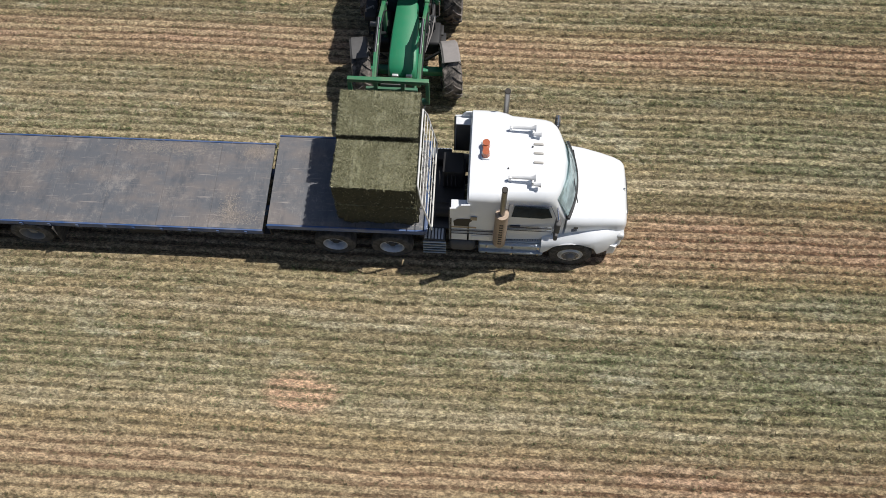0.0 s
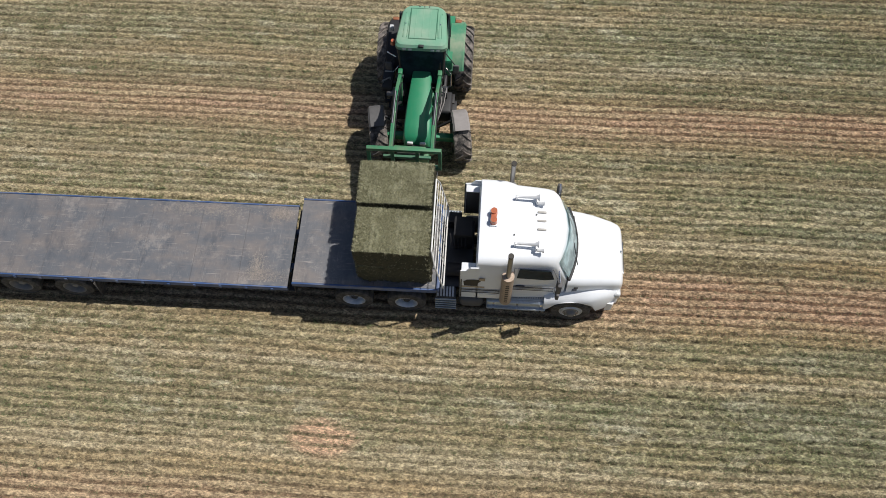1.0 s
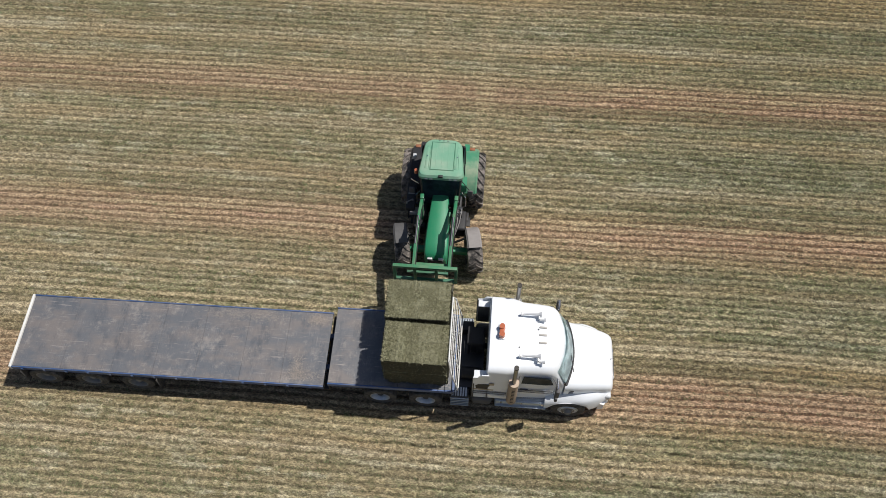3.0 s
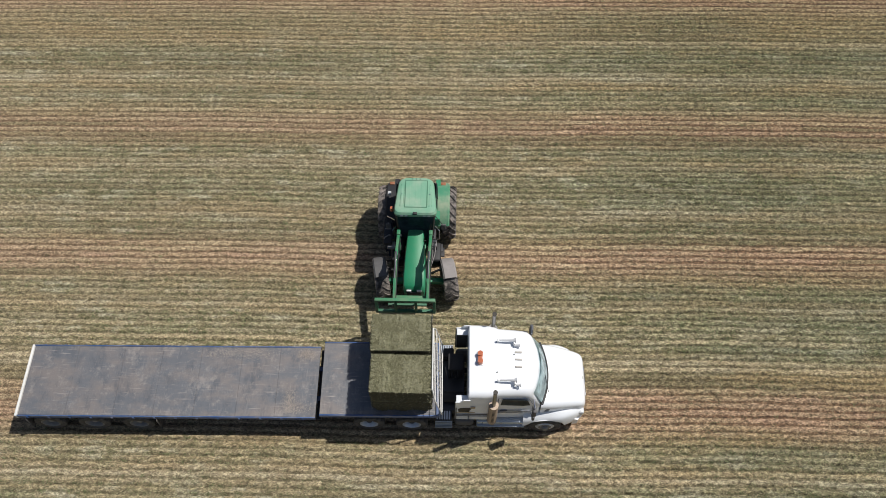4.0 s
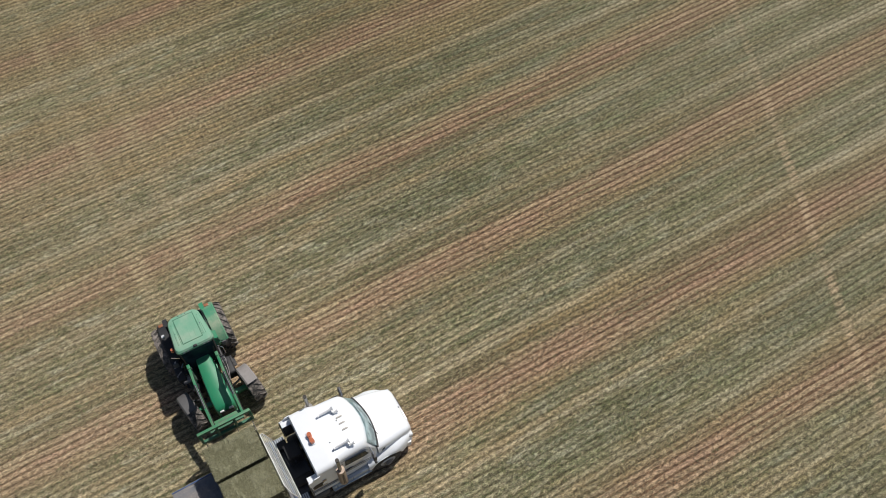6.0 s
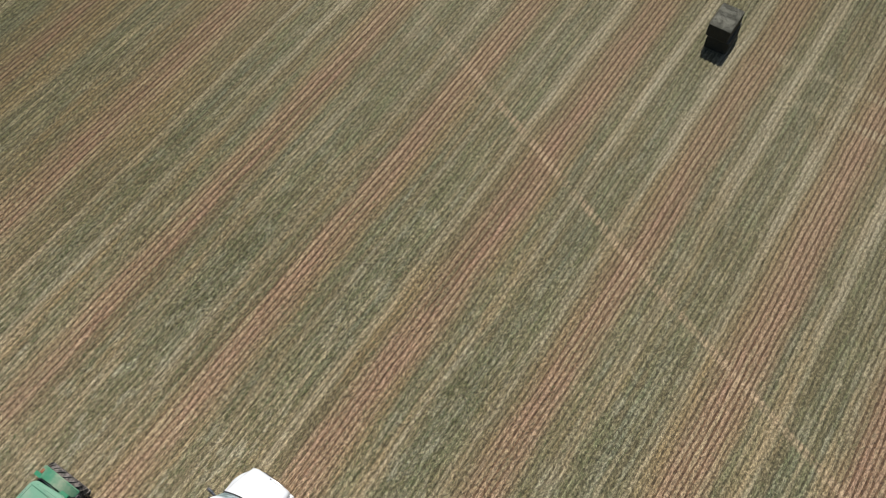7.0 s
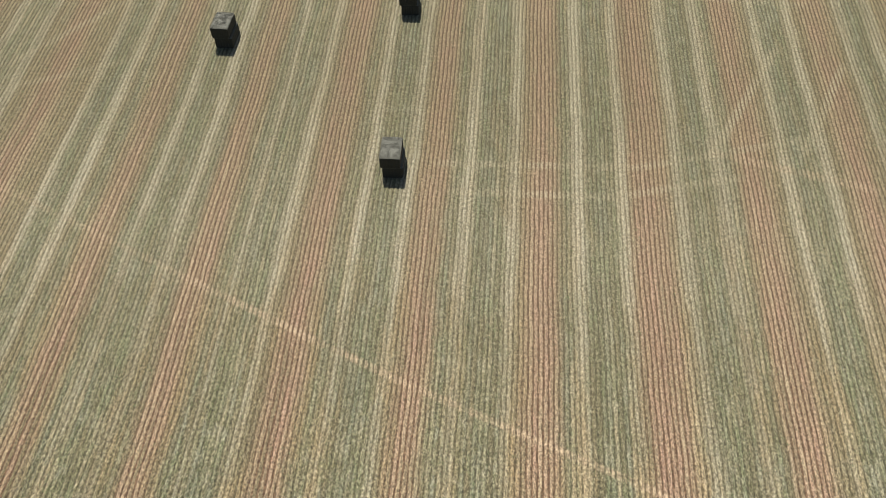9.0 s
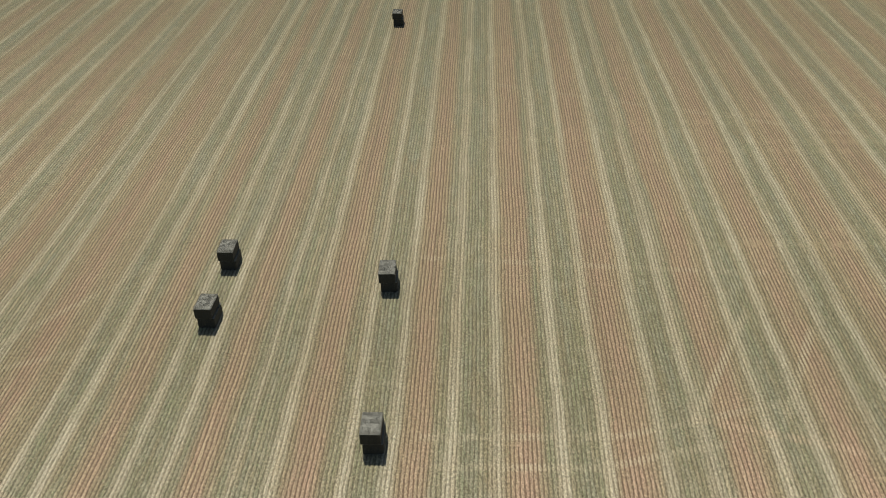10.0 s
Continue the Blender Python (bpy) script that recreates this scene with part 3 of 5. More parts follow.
def build_ground():
    """One sheet: drilled rows close by, plain far off, out to the horizon."""
    fine = np.arange(-68, 64, ROW / 6)
    ys = np.concatenate([[-3000, -900, -300, -140, -90], fine, [66, 90, 140, 300, 900, 3000]])
    xs = np.concatenate([[-3000, -800, -250, -90, -45], np.arange(-24, -14, 2.0), np.arange(-14, 32, 0.5), np.arange(32, 60, 1.0), np.arange(60, 140, 2.0), [150, 180, 240, 400, 900, 3000]])
    rng = np.random.default_rng(3)
    gx, gy = np.meshgrid(xs, ys, indexing="ij")
    sway = sway_at(gx, gy)
    inner = (np.abs(gy + 2) < 66) & (gx > -26) & (gx < 142)
    z = np.where(inner, ridge(gy + sway) * (0.85 + 0.3 * rng.random(gx.shape)), 0.0)
    co = np.stack([gx, gy, z], -1).reshape(-1, 3)
    nx, ny = len(xs), len(ys)
    i, j = np.meshgrid(np.arange(nx - 1), np.arange(ny - 1), indexing="ij")
    a = (i * ny + j).ravel()
    quads = np.stack([a, a + ny, a + ny + 1, a + 1], 1)
    me = bpy.data.meshes.new("ground")
    me.vertices.add(len(co))
    me.vertices.foreach_set("co", co.ravel().astype(np.float32))
    me.loops.add(quads.size)
    me.loops.foreach_set("vertex_index", quads.ravel().astype(np.int32))
    me.polygons.add(len(quads))
    me.polygons.foreach_set("loop_start", np.arange(0, quads.size, 4, dtype=np.int32))
    me.update(calc_edges=True)
    wander = 0.03 * np.sin(gx * 0.37 + 2.2 * np.sin(gy * 0.45)) + 0.03 * np.sin(gx * 1.3 + gy * 1.7)
    for name, strips, soft in (("red_soil", RED, 0.6), ("pale_straw", PALE, 0.26), ("leafy", LEAFY, 0.5)):
        values = strip_mask(gy + sway + wander, strips, soft)
        if name == "pale_straw":
            wide = strip_mask(gy + sway + wander, [(at, half + 0.14) for at, half in strips], soft)
            values = np.where(gx > 30, wide, values)
        me.attributes.new(name, "FLOAT", "POINT").data.foreach_set("value", values.ravel().astype(np.float32))
    index = np.floor((gy + sway) / ROW + 0.5).astype(int)
    row_rng = np.random.default_rng(5).random(4096)
    tone = 0.65 * row_rng[index % 4096] + 0.35 * row_rng[(index * 7 + np.floor(gx / 9).astype(int) * 131) % 4096]
    tone = np.where(inner, tone, 0.5)
    me.attributes.new("row_tone", "FLOAT", "POINT").data.foreach_set("value", tone.ravel().astype(np.float32))
    rows = np.where(inner, 0.5 - 0.5 * np.cos(2 * np.pi * (gy + sway) / ROW), 0.35)
    rows = np.where(inner, rows * (0.93 + 0.14 * rng.random(gx.shape)), rows)
    me.attributes.new("plant_row", "FLOAT", "POINT").data.foreach_set("value", rows.ravel().astype(np.float32))
    me.shade_smooth()
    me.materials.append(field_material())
    tagged(new("ground", me), "mown lucerne field of red soil with straw-coloured drilled rows", "field", kind="structure")


NEAR = (-14, 21, -9, 23)
FAR = (-16, 82, -48, 40)


def spread(rng, near, far):
    """Random places, dense close to the machines and thinner out over the field, with the size each should have."""
    def some(box_, per_m2):
        n = int((box_[1] - box_[0]) * (box_[3] - box_[2]) * per_m2)
        return rng.uniform(box_[0], box_[1], n), rng.uniform(box_[2], box_[3], n)
    x0, y0 = some(NEAR, near)
    x1, y1 = some(FAR, far)
    fade = np.clip(np.minimum(np.minimum(x0 - NEAR[0], NEAR[1] - x0), np.minimum(y0 - NEAR[2], NEAR[3] - y0)) / 6, 0, 1)
    keep = rng.random(len(x0)) < fade
    x0, y0 = x0[keep], y0[keep]
    edge = np.minimum(np.clip((FAR[1] - x1) / 40, 0, 1), np.clip(np.minimum(y1 - FAR[2], FAR[3] - y1) / 20, 0, 1))
    keep = rng.random(len(x1)) < edge
    x1, y1 = x1[keep], y1[keep]
    inside = (x1 > NEAR[0] + 3) & (x1 < NEAR[1] - 3) & (y1 > NEAR[2] + 3) & (y1 < NEAR[3] - 3)
    size = np.concatenate([np.ones(len(x0)), np.where(inside, 1.0, 1.25)])
    return np.concatenate([x0, x1]), np.concatenate([y0, y1]), size


def build_stubble():
    """Cut stems standing along the drilled rows."""
    rng = np.random.default_rng(11)
    x, y, size = spread(rng, 30, 6)
    y = (np.floor(y / ROW) + 0.5) * ROW
    red = strip_mask(y, RED, 0.3)
    gaps = 0.7 + 0.3 * np.sin(x * 2.1 + y * 37.0) + 0.25 * np.sin(x * 0.45 + y * 11.0)
    keep = rng.random(len(x)) < gaps * (1 - 0.65 * red)
    x, y, size = x[keep], y[keep], size[keep]
    y = y - sway_at(x, y) + rng.normal(0, 0.02, len(x))
    n = len(x)
    tri = []
    for _ in range(4):
        turn = rng.uniform(0, 2 * np.pi, n)
        wide = size * rng.uniform(0.006, 0.016, n)
        tall = rng.uniform(0.04, 0.10, n) * size ** 0.5
        w = np.stack([np.cos(turn) * wide, np.sin(turn) * wide, np.zeros(n)], 1)
        base = np.stack([x + rng.normal(0, 0.035, n) * size, y + rng.normal(0, 0.014, n), np.full(n, -0.012)], 1)
        tip = base + np.stack([rng.normal(0, 0.045, n), rng.normal(0, 0.035, n), tall], 1)
        tri.append(np.stack([base - w, base + w, tip], 1))
    triangles("stubble", np.concatenate(tri), MAT["stubble"], "short cut stubble standing along the drilled field rows", "stubble")


def build_regrowth():
    """Leafy regrowth and dry straw matted between the rows: leafy in the green strips, thin on the red ones."""
    rng = np.random.default_rng(12)
    for name, mat, near, far, label in (
            ("regrowth", "leaves", 170, 12, "low olive-green lucerne regrowth in scattered patches"),
            ("straw_litter", "straw", 200, 9, "dry cut straw matted between the rows")):
        x, y, size = spread(rng, near, far)
        red, pale, leafy = strip_mask(y, RED, 0.4), strip_mask(y, PALE, 0.2), strip_mask(y, LEAFY, 0.5)
        clump = 0.55 + 0.3 * np.sin(x * 0.7 + 3 * np.sin(y * 0.9)) + 0.35 * np.sin(x * 1.9 + 2 * np.sin(y * 2.3 + x * 0.4))
        row = 0.5 - 0.5 * np.cos(2 * np.pi * (y + sway_at(x, y)) / ROW)
        lush = np.clip((x - 2) / 14, 0, 1)
        if name == "regrowth":
            chance = clump * (0.35 + 0.35 * lush + 0.45 * leafy) * (1 - 0.85 * red) * (1 - 0.6 * pale) * (0.12 + 1.2 * row ** 1.4)
        else:
            chance = (0.55 + 0.45 * pale) * (1 - 0.8 * red) * (0.1 + 1.1 * (1 - row) ** 1.2)
        keep = rng.random(len(x)) < chance
        x, y, size = x[keep], y[keep], size[keep]
        n = len(x)
        tri = []
        for _ in range(2):
            turn = rng.uniform(0, 2 * np.pi, n)
            if name == "regrowth":
                long, wide, rise = rng.uniform(0.02, 0.06, n) * size, rng.uniform(0.005, 0.012, n) * size, rng.uniform(0, 0.6, n)
            else:
                long, wide, rise = rng.uniform(0.04, 0.11, n) * size, rng.uniform(0.003, 0.007, n) * size, rng.uniform(0, 0.35, n)
            c, s = np.cos(turn), np.sin(turn)
            base = np.stack([x + rng.normal(0, 0.04, n), y + rng.normal(0, 0.04, n), rng.uniform(0.016, 0.03, n)], 1)
            tip = base + np.stack([c * long, s * long, rise * long + 0.004], 1)
            side = np.stack([-s * wide, c * wide, np.zeros(n)], 1)
            tri.append(np.stack([base - side, base + side, tip], 1))
        triangles(name, np.concatenate(tri), MAT[mat], label, "straw" if name != "regrowth" else "lucerne")


def build_tufts():
    """Thicker plants that stand up here and there, mostly in the leafy strips and along the rows."""
    rng = np.random.default_rng(17)
    x, y, size = spread(rng, 16, 3.0)
    red, leafy = strip_mask(y, RED, 0.4), strip_mask(y, LEAFY, 0.5)
    patch = 0.5 + 0.5 * np.sin(x * 0.55 + 2.5 * np.sin(y * 0.35) + 1.7 * np.sin(x * 0.21 + y * 0.9))
    keep = rng.random(len(x)) < (0.16 + 0.6 * leafy * patch + 0.2 * patch) * (1 - 0.5 * red)
    x, y, size = x[keep], y[keep], size[keep]
    near_row = (np.floor(y / ROW) + 0.5) * ROW - sway_at(x, y)
    y = np.where(rng.random(len(x)) < 0.65, near_row + rng.normal(0, 0.03, len(x)), y)
    n = len(x)
    grow = rng.uniform(0.5, 1.1, n) * size
    tri = []
    for _ in range(11):
        turn, out = rng.uniform(0, 2 * np.pi, n), rng.uniform(0.0, 0.08, n) * grow
        c, s_ = np.cos(turn), np.sin(turn)
        base = np.stack([x + c * out * 1.5, y + s_ * out, np.full(n, 0.0)], 1)
        tip = base + np.stack([c * grow * rng.uniform(0.01, 0.06, n), s_ * grow * rng.uniform(0.01, 0.05, n), grow * rng.uniform(0.03, 0.065, n)], 1)
        wide = rng.uniform(0.006, 0.014, n) * grow
        side = np.stack([-s_ * wide, c * wide, np.zeros(n)], 1)
        tri.append(np.stack([base - side, base + side, tip], 1))
    triangles("lucerne_tufts", np.concatenate(tri), MAT["tuft"], "dark green lucerne tufts standing along the rows", "lucerne")


build_ground()
build_stubble()
build_tufts()
build_regrowth()


# ---- wheels ----
def truck_wheel(parent, x, y, z, r, wide, dual, name="wheel"):
    """A road wheel on the y axis; the dished face looks to the side that y's sign gives."""
    out = -1 if y < 0 else 1
    hub = new(name)
    hub.parent, hub.location = parent, (x, y, z)
    bm = None
    for shift in ((0.0, -out * (wide + 0.05)) if dual else (0.0,)):
        w = wide / 2
        prof = [(-w * 0.8, r * 0.56), (-w, r * 0.64), (-w, r * 0.88), (-w * 0.82, r * 0.97), (-w * 0.4, r), (0, r * 1.004),
                (w * 0.4, r), (w * 0.82, r * 0.97), (w, r * 0.88), (w, r * 0.64), (w * 0.8, r * 0.56), (-w * 0.8, r * 0.56)]
        bm = merged(bm, lathe([(a + shift, b) for a, b in prof], "y", 36))
    part("tyre", bm, "rubber", hub)
    deep = 0.15 if dual else -0.02
    w = wide / 2
    face = out * (w * 0.9 - deep)
    prof = [(out * w * 0.86, r * 0.60), (out * w * 0.9, r * 0.55), (out * (w * 0.8), r * 0.52), (face, r * 0.47), (face, r * 0.40)]
    rim = part("rim", lathe(prof, "y", 32), "dull_rim" if name == "wheel" else "dark_alloy", hub, "dusty steel rim" if name == "wheel" else "polished alloy rim")
    prof = [(face, r * 0.40), (face, r * 0.24), (face + out * 0.05, r * 0.21), (face + out * 0.09, r * 0.15), (face + out * 0.09, 0.002)]
    part("wheel_disc", lathe(prof, "y", 28), "dull_rim" if name == "wheel" or not dual else "dark_steel", rim)
    for i in range(10):
        a = 2 * math.pi * i / 10
        p = Vector((r * 0.33 * math.cos(a), out * (w * 0.9 - deep), r * 0.33 * math.sin(a)))
        part("wheel_nut", rod(p, p + Vector((0, out * 0.03, 0)), 0.017, seg=6), "chrome", rim)
    return hub


def tractor_wheel(parent, x, y, z, r, wide, lugs, name):
    """A farm wheel on the x axis with slanting tread bars."""
    out = -1 if x < 0 else 1
    hub = new(name)
    hub.parent, hub.location = parent, (x, y, z)
    w, core = wide / 2, r * 0.945
    prof = [(-w * 0.72, r * 0.55), (-w * 0.95, r * 0.62), (-w, r * 0.78), (-w * 0.9, core * 0.96), (-w * 0.5, core), (0, core * 1.01),
            (w * 0.5, core), (w * 0.9, core * 0.96), (w, r * 0.78), (w * 0.95, r * 0.62), (w * 0.72, r * 0.55), (-w * 0.72, r * 0.55)]
    bm = lathe(prof, "x", 44)
    for i in range(lugs):
        for side in (-1, 1):
            a = 2 * math.pi * (i + (0.5 if side > 0 else 0)) / lugs
            rings = []
            for along, lag, rad in ((0.03, 0.0, r), (0.55, 0.16, r * 0.995), (1.0, 0.30, r * 0.93)):
                ring = []
                for da, rr in ((-0.035, core * 0.93), (-0.022, rad), (0.022, rad), (0.035, core * 0.93)):
                    t = a + lag + da
                    ring.append(Vector((side * along * w, rr * math.cos(t), rr * math.sin(t))))
                rings.append(ring)
            bm = merged(bm, loft(rings))
    part("tyre", bm, "farm_rubber", hub, "dusty lugged farm tyre")
    prof = [(out * w * 0.75, r * 0.58), (out * w * 0.8, r * 0.53), (out * w * 0.5, r * 0.50), (out * w * 0.15, r * 0.40),
            (out * w * 0.1, r * 0.2), (out * w * 0.5, r * 0.17), (out * w * 0.55, 0.002)]
    part("rim", lathe(prof, "x", 32), "yellow", hub, "yellow painted steel rim")
    return hub


# ---- the flat-deck trailer ----
def build_trailer():
    t = thing("flat_deck_trailer", 0, 1.17, 0,
              "blue step-deck trailer with scraped steel deck plates behind the truck", "trailer", turn=0.6)
    z = 1.11
    # main deck: cross plates between blue side rails, seams between them
    edges = [-9.36, -7.92, -6.42, -5.18, -3.92, -2.60, -1.38, -0.09]
    for a, b in zip(edges, edges[1:]):
        part("deck_plate", box(a + 0.0015, b - 0.0015, -1.16, 1.16, z - 0.03, z, 0.004, 1), "deck", t)
    for side in (-1, 1):
        y0, y1 = sorted((side * 1.166, side * 1.206))
        part("side_rail", box(-9.38, -0.09, y0, y1, z - 0.16, z + 0.010, 0.008), "blue", t, "chipped blue side rail")
        for k in range(14):
            x = -9.1 + k * 0.66
            part("lashing_hook", box(x, x + 0.07, side * 1.220 - 0.012, side * 1.220 + 0.012, z - 0.13, z - 0.03, 0.004, 1), "blue", t)
        part("chassis_beam", box(-9.3, 3.2, side * 0.5 - 0.07, side * 0.5 + 0.07, z - 0.42, z - 0.14, 0.01), "blue", t)
    for k in range(15):
        x = -9.2 + k * 0.62
        part("cross_member", box(x, x + 0.06, -1.12, 1.12, z - 0.13, z - 0.035), "blue", t)
    part("rear_sill", box(-9.46, -9.385, -1.205, 1.205, z - 0.2, z + 0.02, 0.012), "white_tube", t, "white painted rear sill")
    for y in (-1.0, -0.8, 0.8, 1.0):
        part("tail_light", box(-9.49, -9.46, y - 0.06, y + 0.06, z - 0.17, z - 0.06, 0.01, 1), "amber", t)
    # raised front deck over the drive wheels
    g = 1.44
    seams = [0.07, 2.1, 3.66]
    for a, b in zip(seams, seams[1:]):
        part("front_deck_plate", box(a + 0.004, b - 0.004, -1.185, 1.185, g - 0.03, g, 0.004, 1), "deck", t)
    for side in (-1, 1):
        y0, y1 = sorted((side * 1.19, side * 1.235))
        part("front_side_rail", box(0.07, 3.66, y0, y1, g - 0.15, g + 0.010, 0.008), "blue", t, "chipped blue side rail")
    # riser is black for its shade; the added sheet widens the step's dark shadow
    part("shaded_riser", box(0.075, 0.11, -1.18, 1.18, z - 0.3, g - 0.034, 0.006, 1), "black", t)
    part("shadow_strip", box(-0.085, 0.07, -1.18, 1.18, z - 0.25, z - 0.2, 0.006, 1), "black", t)
    part("front_sill", box(3.665, 3.74, -1.22, 1.22, g - 0.15, g + 0.02, 0.01), "blue", t)
    # headboard of white tube, leaning back a little
    top, low = Vector((3.56, 0, 3.06)), Vector((3.84, 0, g))
    head = new("headboard")
    head.parent = t
    tagged(head, "white tubular steel headboard")

    def at(y, h):
        p = low.lerp(top, h)
        return (p.x, y, p.z)
    part("outer_frame", pipe([at(-1.16, 0), at(-1.16, 0.72), at(-0.98, 1), at(0.98, 1), at(1.16, 0.72), at(1.16, 0), at(-1.16, 0)], 0.021),
         "white_tube", head)
    for h in (0.17, 0.34, 0.51, 0.68, 0.84):
        w = 1.16 if h < 0.72 else 1.07
        part("rail", rod(at(-w, h), at(w, h), 0.010, seg=8), "white_tube", head)
    for y in (-0.55, 0.0, 0.55):
        part("upright", rod(at(y, 0), at(y, 1), 0.012, seg=8), "white_tube", head)
    for a, b in ((-0.55, 0.0), (0.55, 0.0)):
        part("brace", rod(at(a, 0.0), at(b, 1.0), 0.010, seg=8), "white_tube", head)
    # three axles
    for x in (-8.55, -7.15, -5.74):
        for side in (-1, 1):
            truck_wheel(t, x, side * 1.085, 0.50, 0.50, 0.30, True)
        part("axle", rod((x, -0.95, 0.5), (x, 0.95, 0.5), 0.07), "black", t)
        part("spring_hanger", box(x - 0.5, x + 0.5, -0.58, -0.48, 0.5, 0.72, 0.02), "black", t)
    for x in (-9.12, -5.05):
        for side in (-1, 1):
            y = side * 1.0
            part("mud_flap", box(x - 0.01, x + 0.01, y - 0.3, y + 0.3, 0.25, 0.98, 0.004, 1), "rubber", t)
    part("landing_leg", box(-0.95, -0.83, -0.75, -0.63, 0.35, 1.0, 0.01), "black", t)
    part("landing_leg", box(-0.95, -0.83, 0.63, 0.75, 0.35, 1.0, 0.01), "black", t)
    part("tool_box", box(-3.4, -2.5, -1.1, -0.65, 0.55, 0.95, 0.02), "black", t)


# ---- the white prime mover ----
def cab_ring(x, half, top, low, shoulder, crown=0.05):
    """A cross-section of the cab: upright sides, rounded shoulders and a slightly crowned roof."""
    r = shoulder
    pts = [(-half, low), (-half * 1.0, (low + top) / 2)]
    for i in range(6):
        a = math.pi - math.pi / 2 * i / 5
        pts.append((-half * 0.96 + r + r * math.cos(a), top - r + r * math.sin(a)))
    pts.append((-half * 0.4, top + crown * 0.8))
    pts.append((0, top + crown))
    both = pts + [(-y, z) for y, z in reversed(pts[:-1])]
    return [(x, y, z) for y, z in both]


def bowed(ring, bow):
    """The same ring pushed forward in the middle."""
    half = max(abs(p[1]) for p in ring)
    return [(x + bow * (1 - (y / half) ** 2), y, z) for x, y, z in ring]


def build_truck():
    t = thing("prime_mover", 0, 1.29, 0,
              "white bonneted truck with sleeper cab and dark side stripes", "truck")
    t.scale.y = 1.07
    # chassis
    for side in (-1, 1):
        part("chassis_rail", box(0.7, 8.1, side * 0.43 - 0.04, side * 0.43 + 0.04, 0.72, 0.98, 0.01), "black", t)
    for x in (1.0, 2.2, 3.6, 4.4):
        part("cross_member", box(x, x + 0.14, -0.39, 0.39, 0.76, 0.92, 0.01), "black", t)
    part("fifth_wheel", box(1.75, 2.75, -0.45, 0.45, 1.05, 1.22, 0.05), "dark_steel", t)
    for x in (1.55, 2.90):
        for side in (-1, 1):
            truck_wheel(t, x, side * 1.06, 0.50, 0.50, 0.29, True, "drive_wheel")
        part("drive_axle", rod((x, -0.95, 0.5), (x, 0.95, 0.5), 0.1), "black", t)
    for side in (-1, 1):
        truck_wheel(t, 7.10, side * 1.03, 0.51, 0.51, 0.31, False, "steer_wheel")
    part("front_axle", rod((7.1, -0.9, 0.5), (7.1, 0.9, 0.5), 0.07), "black", t)
    part("engine", box(6.5, 7.9, -0.38, 0.38, 0.7, 1.25, 0.06), "black", t)
    # catwalk and gear behind the sleeper
    part("catwalk", box(3.62, 4.55, -0.9, 0.9, 0.99, 1.03, 0.006, 1), "dark_steel", t)
    part("gear_box", box(4.02, 4.5, 0.1, 0.62, 1.035, 1.75, 0.03), "black", t)
    part("gear_box", box(3.86, 4.2, 0.66, 0.95, 1.035, 1.35, 0.03), "black", t)
    part("air_tank", rod((3.9, -0.55, 1.22), (4.5, -0.55, 1.22), 0.16, seg=18), "black", t)
    coil = None
    for k in range(5):
        pts = [(3.95 + 0.09 * k + 0.02 * math.cos(a), 0.35 * math.sin(a * 0.5) - 0.1, 1.5 + 0.12 * math.sin(a)) for a in
               [i * 0.7 for i in range(10)]]
        coil = pipe(pts, 0.012, 6, coil)
    part("air_lines", coil, "black", t)
    # step boxes with ribbed treads along both sides
    for side in (-1, 1):
        y0, y1 = sorted((side * 0.82, side * 1.18))
        steps = new("rear_step")
        steps.parent = t
        part("step_body", box(3.66, 4.16, y0, y1, 0.34, 0.98, 0.012), "dark_steel", steps)
        for k in range(5):
            part("tread", box(3.64, 4.18, min(side * 1.185, side * 1.22), max(side * 1.185, side * 1.22), 0.36 + 0.13 * k, 0.40 + 0.13 * k, 0.006, 1),
                 "aluminium", steps)
        for k in range(6):
            x = 3.69 + k * 0.075
            part("grating_slat", box(x, x + 0.045, y0 + 0.02, y1 - 0.02, 0.985, 1.0), "aluminium", steps)
        # rounded tank and long side step
        part("side_tank", box(4.25, 4.86, y0 - 0.01, y1 - 0.02, 0.46, 0.90, 0.12, 4), "plastic", t, "grey rounded plastic tank")
        tank = part("fuel_tank", box(4.94, 6.46, y0, y1 - 0.02 * side, 0.38, 0.86, 0.05, 3), "aluminium", t, "bright alloy fuel tank")
        for zz, out in ((0.87, 1.10), (0.60, 1.24)):
            a, b = sorted((side * (out - 0.26), side * out))
            part("step_tread", box(4.96, 6.44, a, b, zz, zz + 0.03, 0.008, 1), "aluminium", tank)
        for k in range(12):
            a, b = sorted((side * 0.90, side * 1.06))
            part("step_slot", box(5.72 + 0.06 * k, 5.755 + 0.06 * k, a, b, 0.902, 0.906), "horn_metal", tank)
        for k in range(3):
            x = 5.1 + 0.6 * k
            a, b = sorted((side * 1.16, side * 1.19))
            part("tank_strap", box(x, x + 0.05, a, b, 0.4, 0.84, 0.005, 1), "chrome", tank)
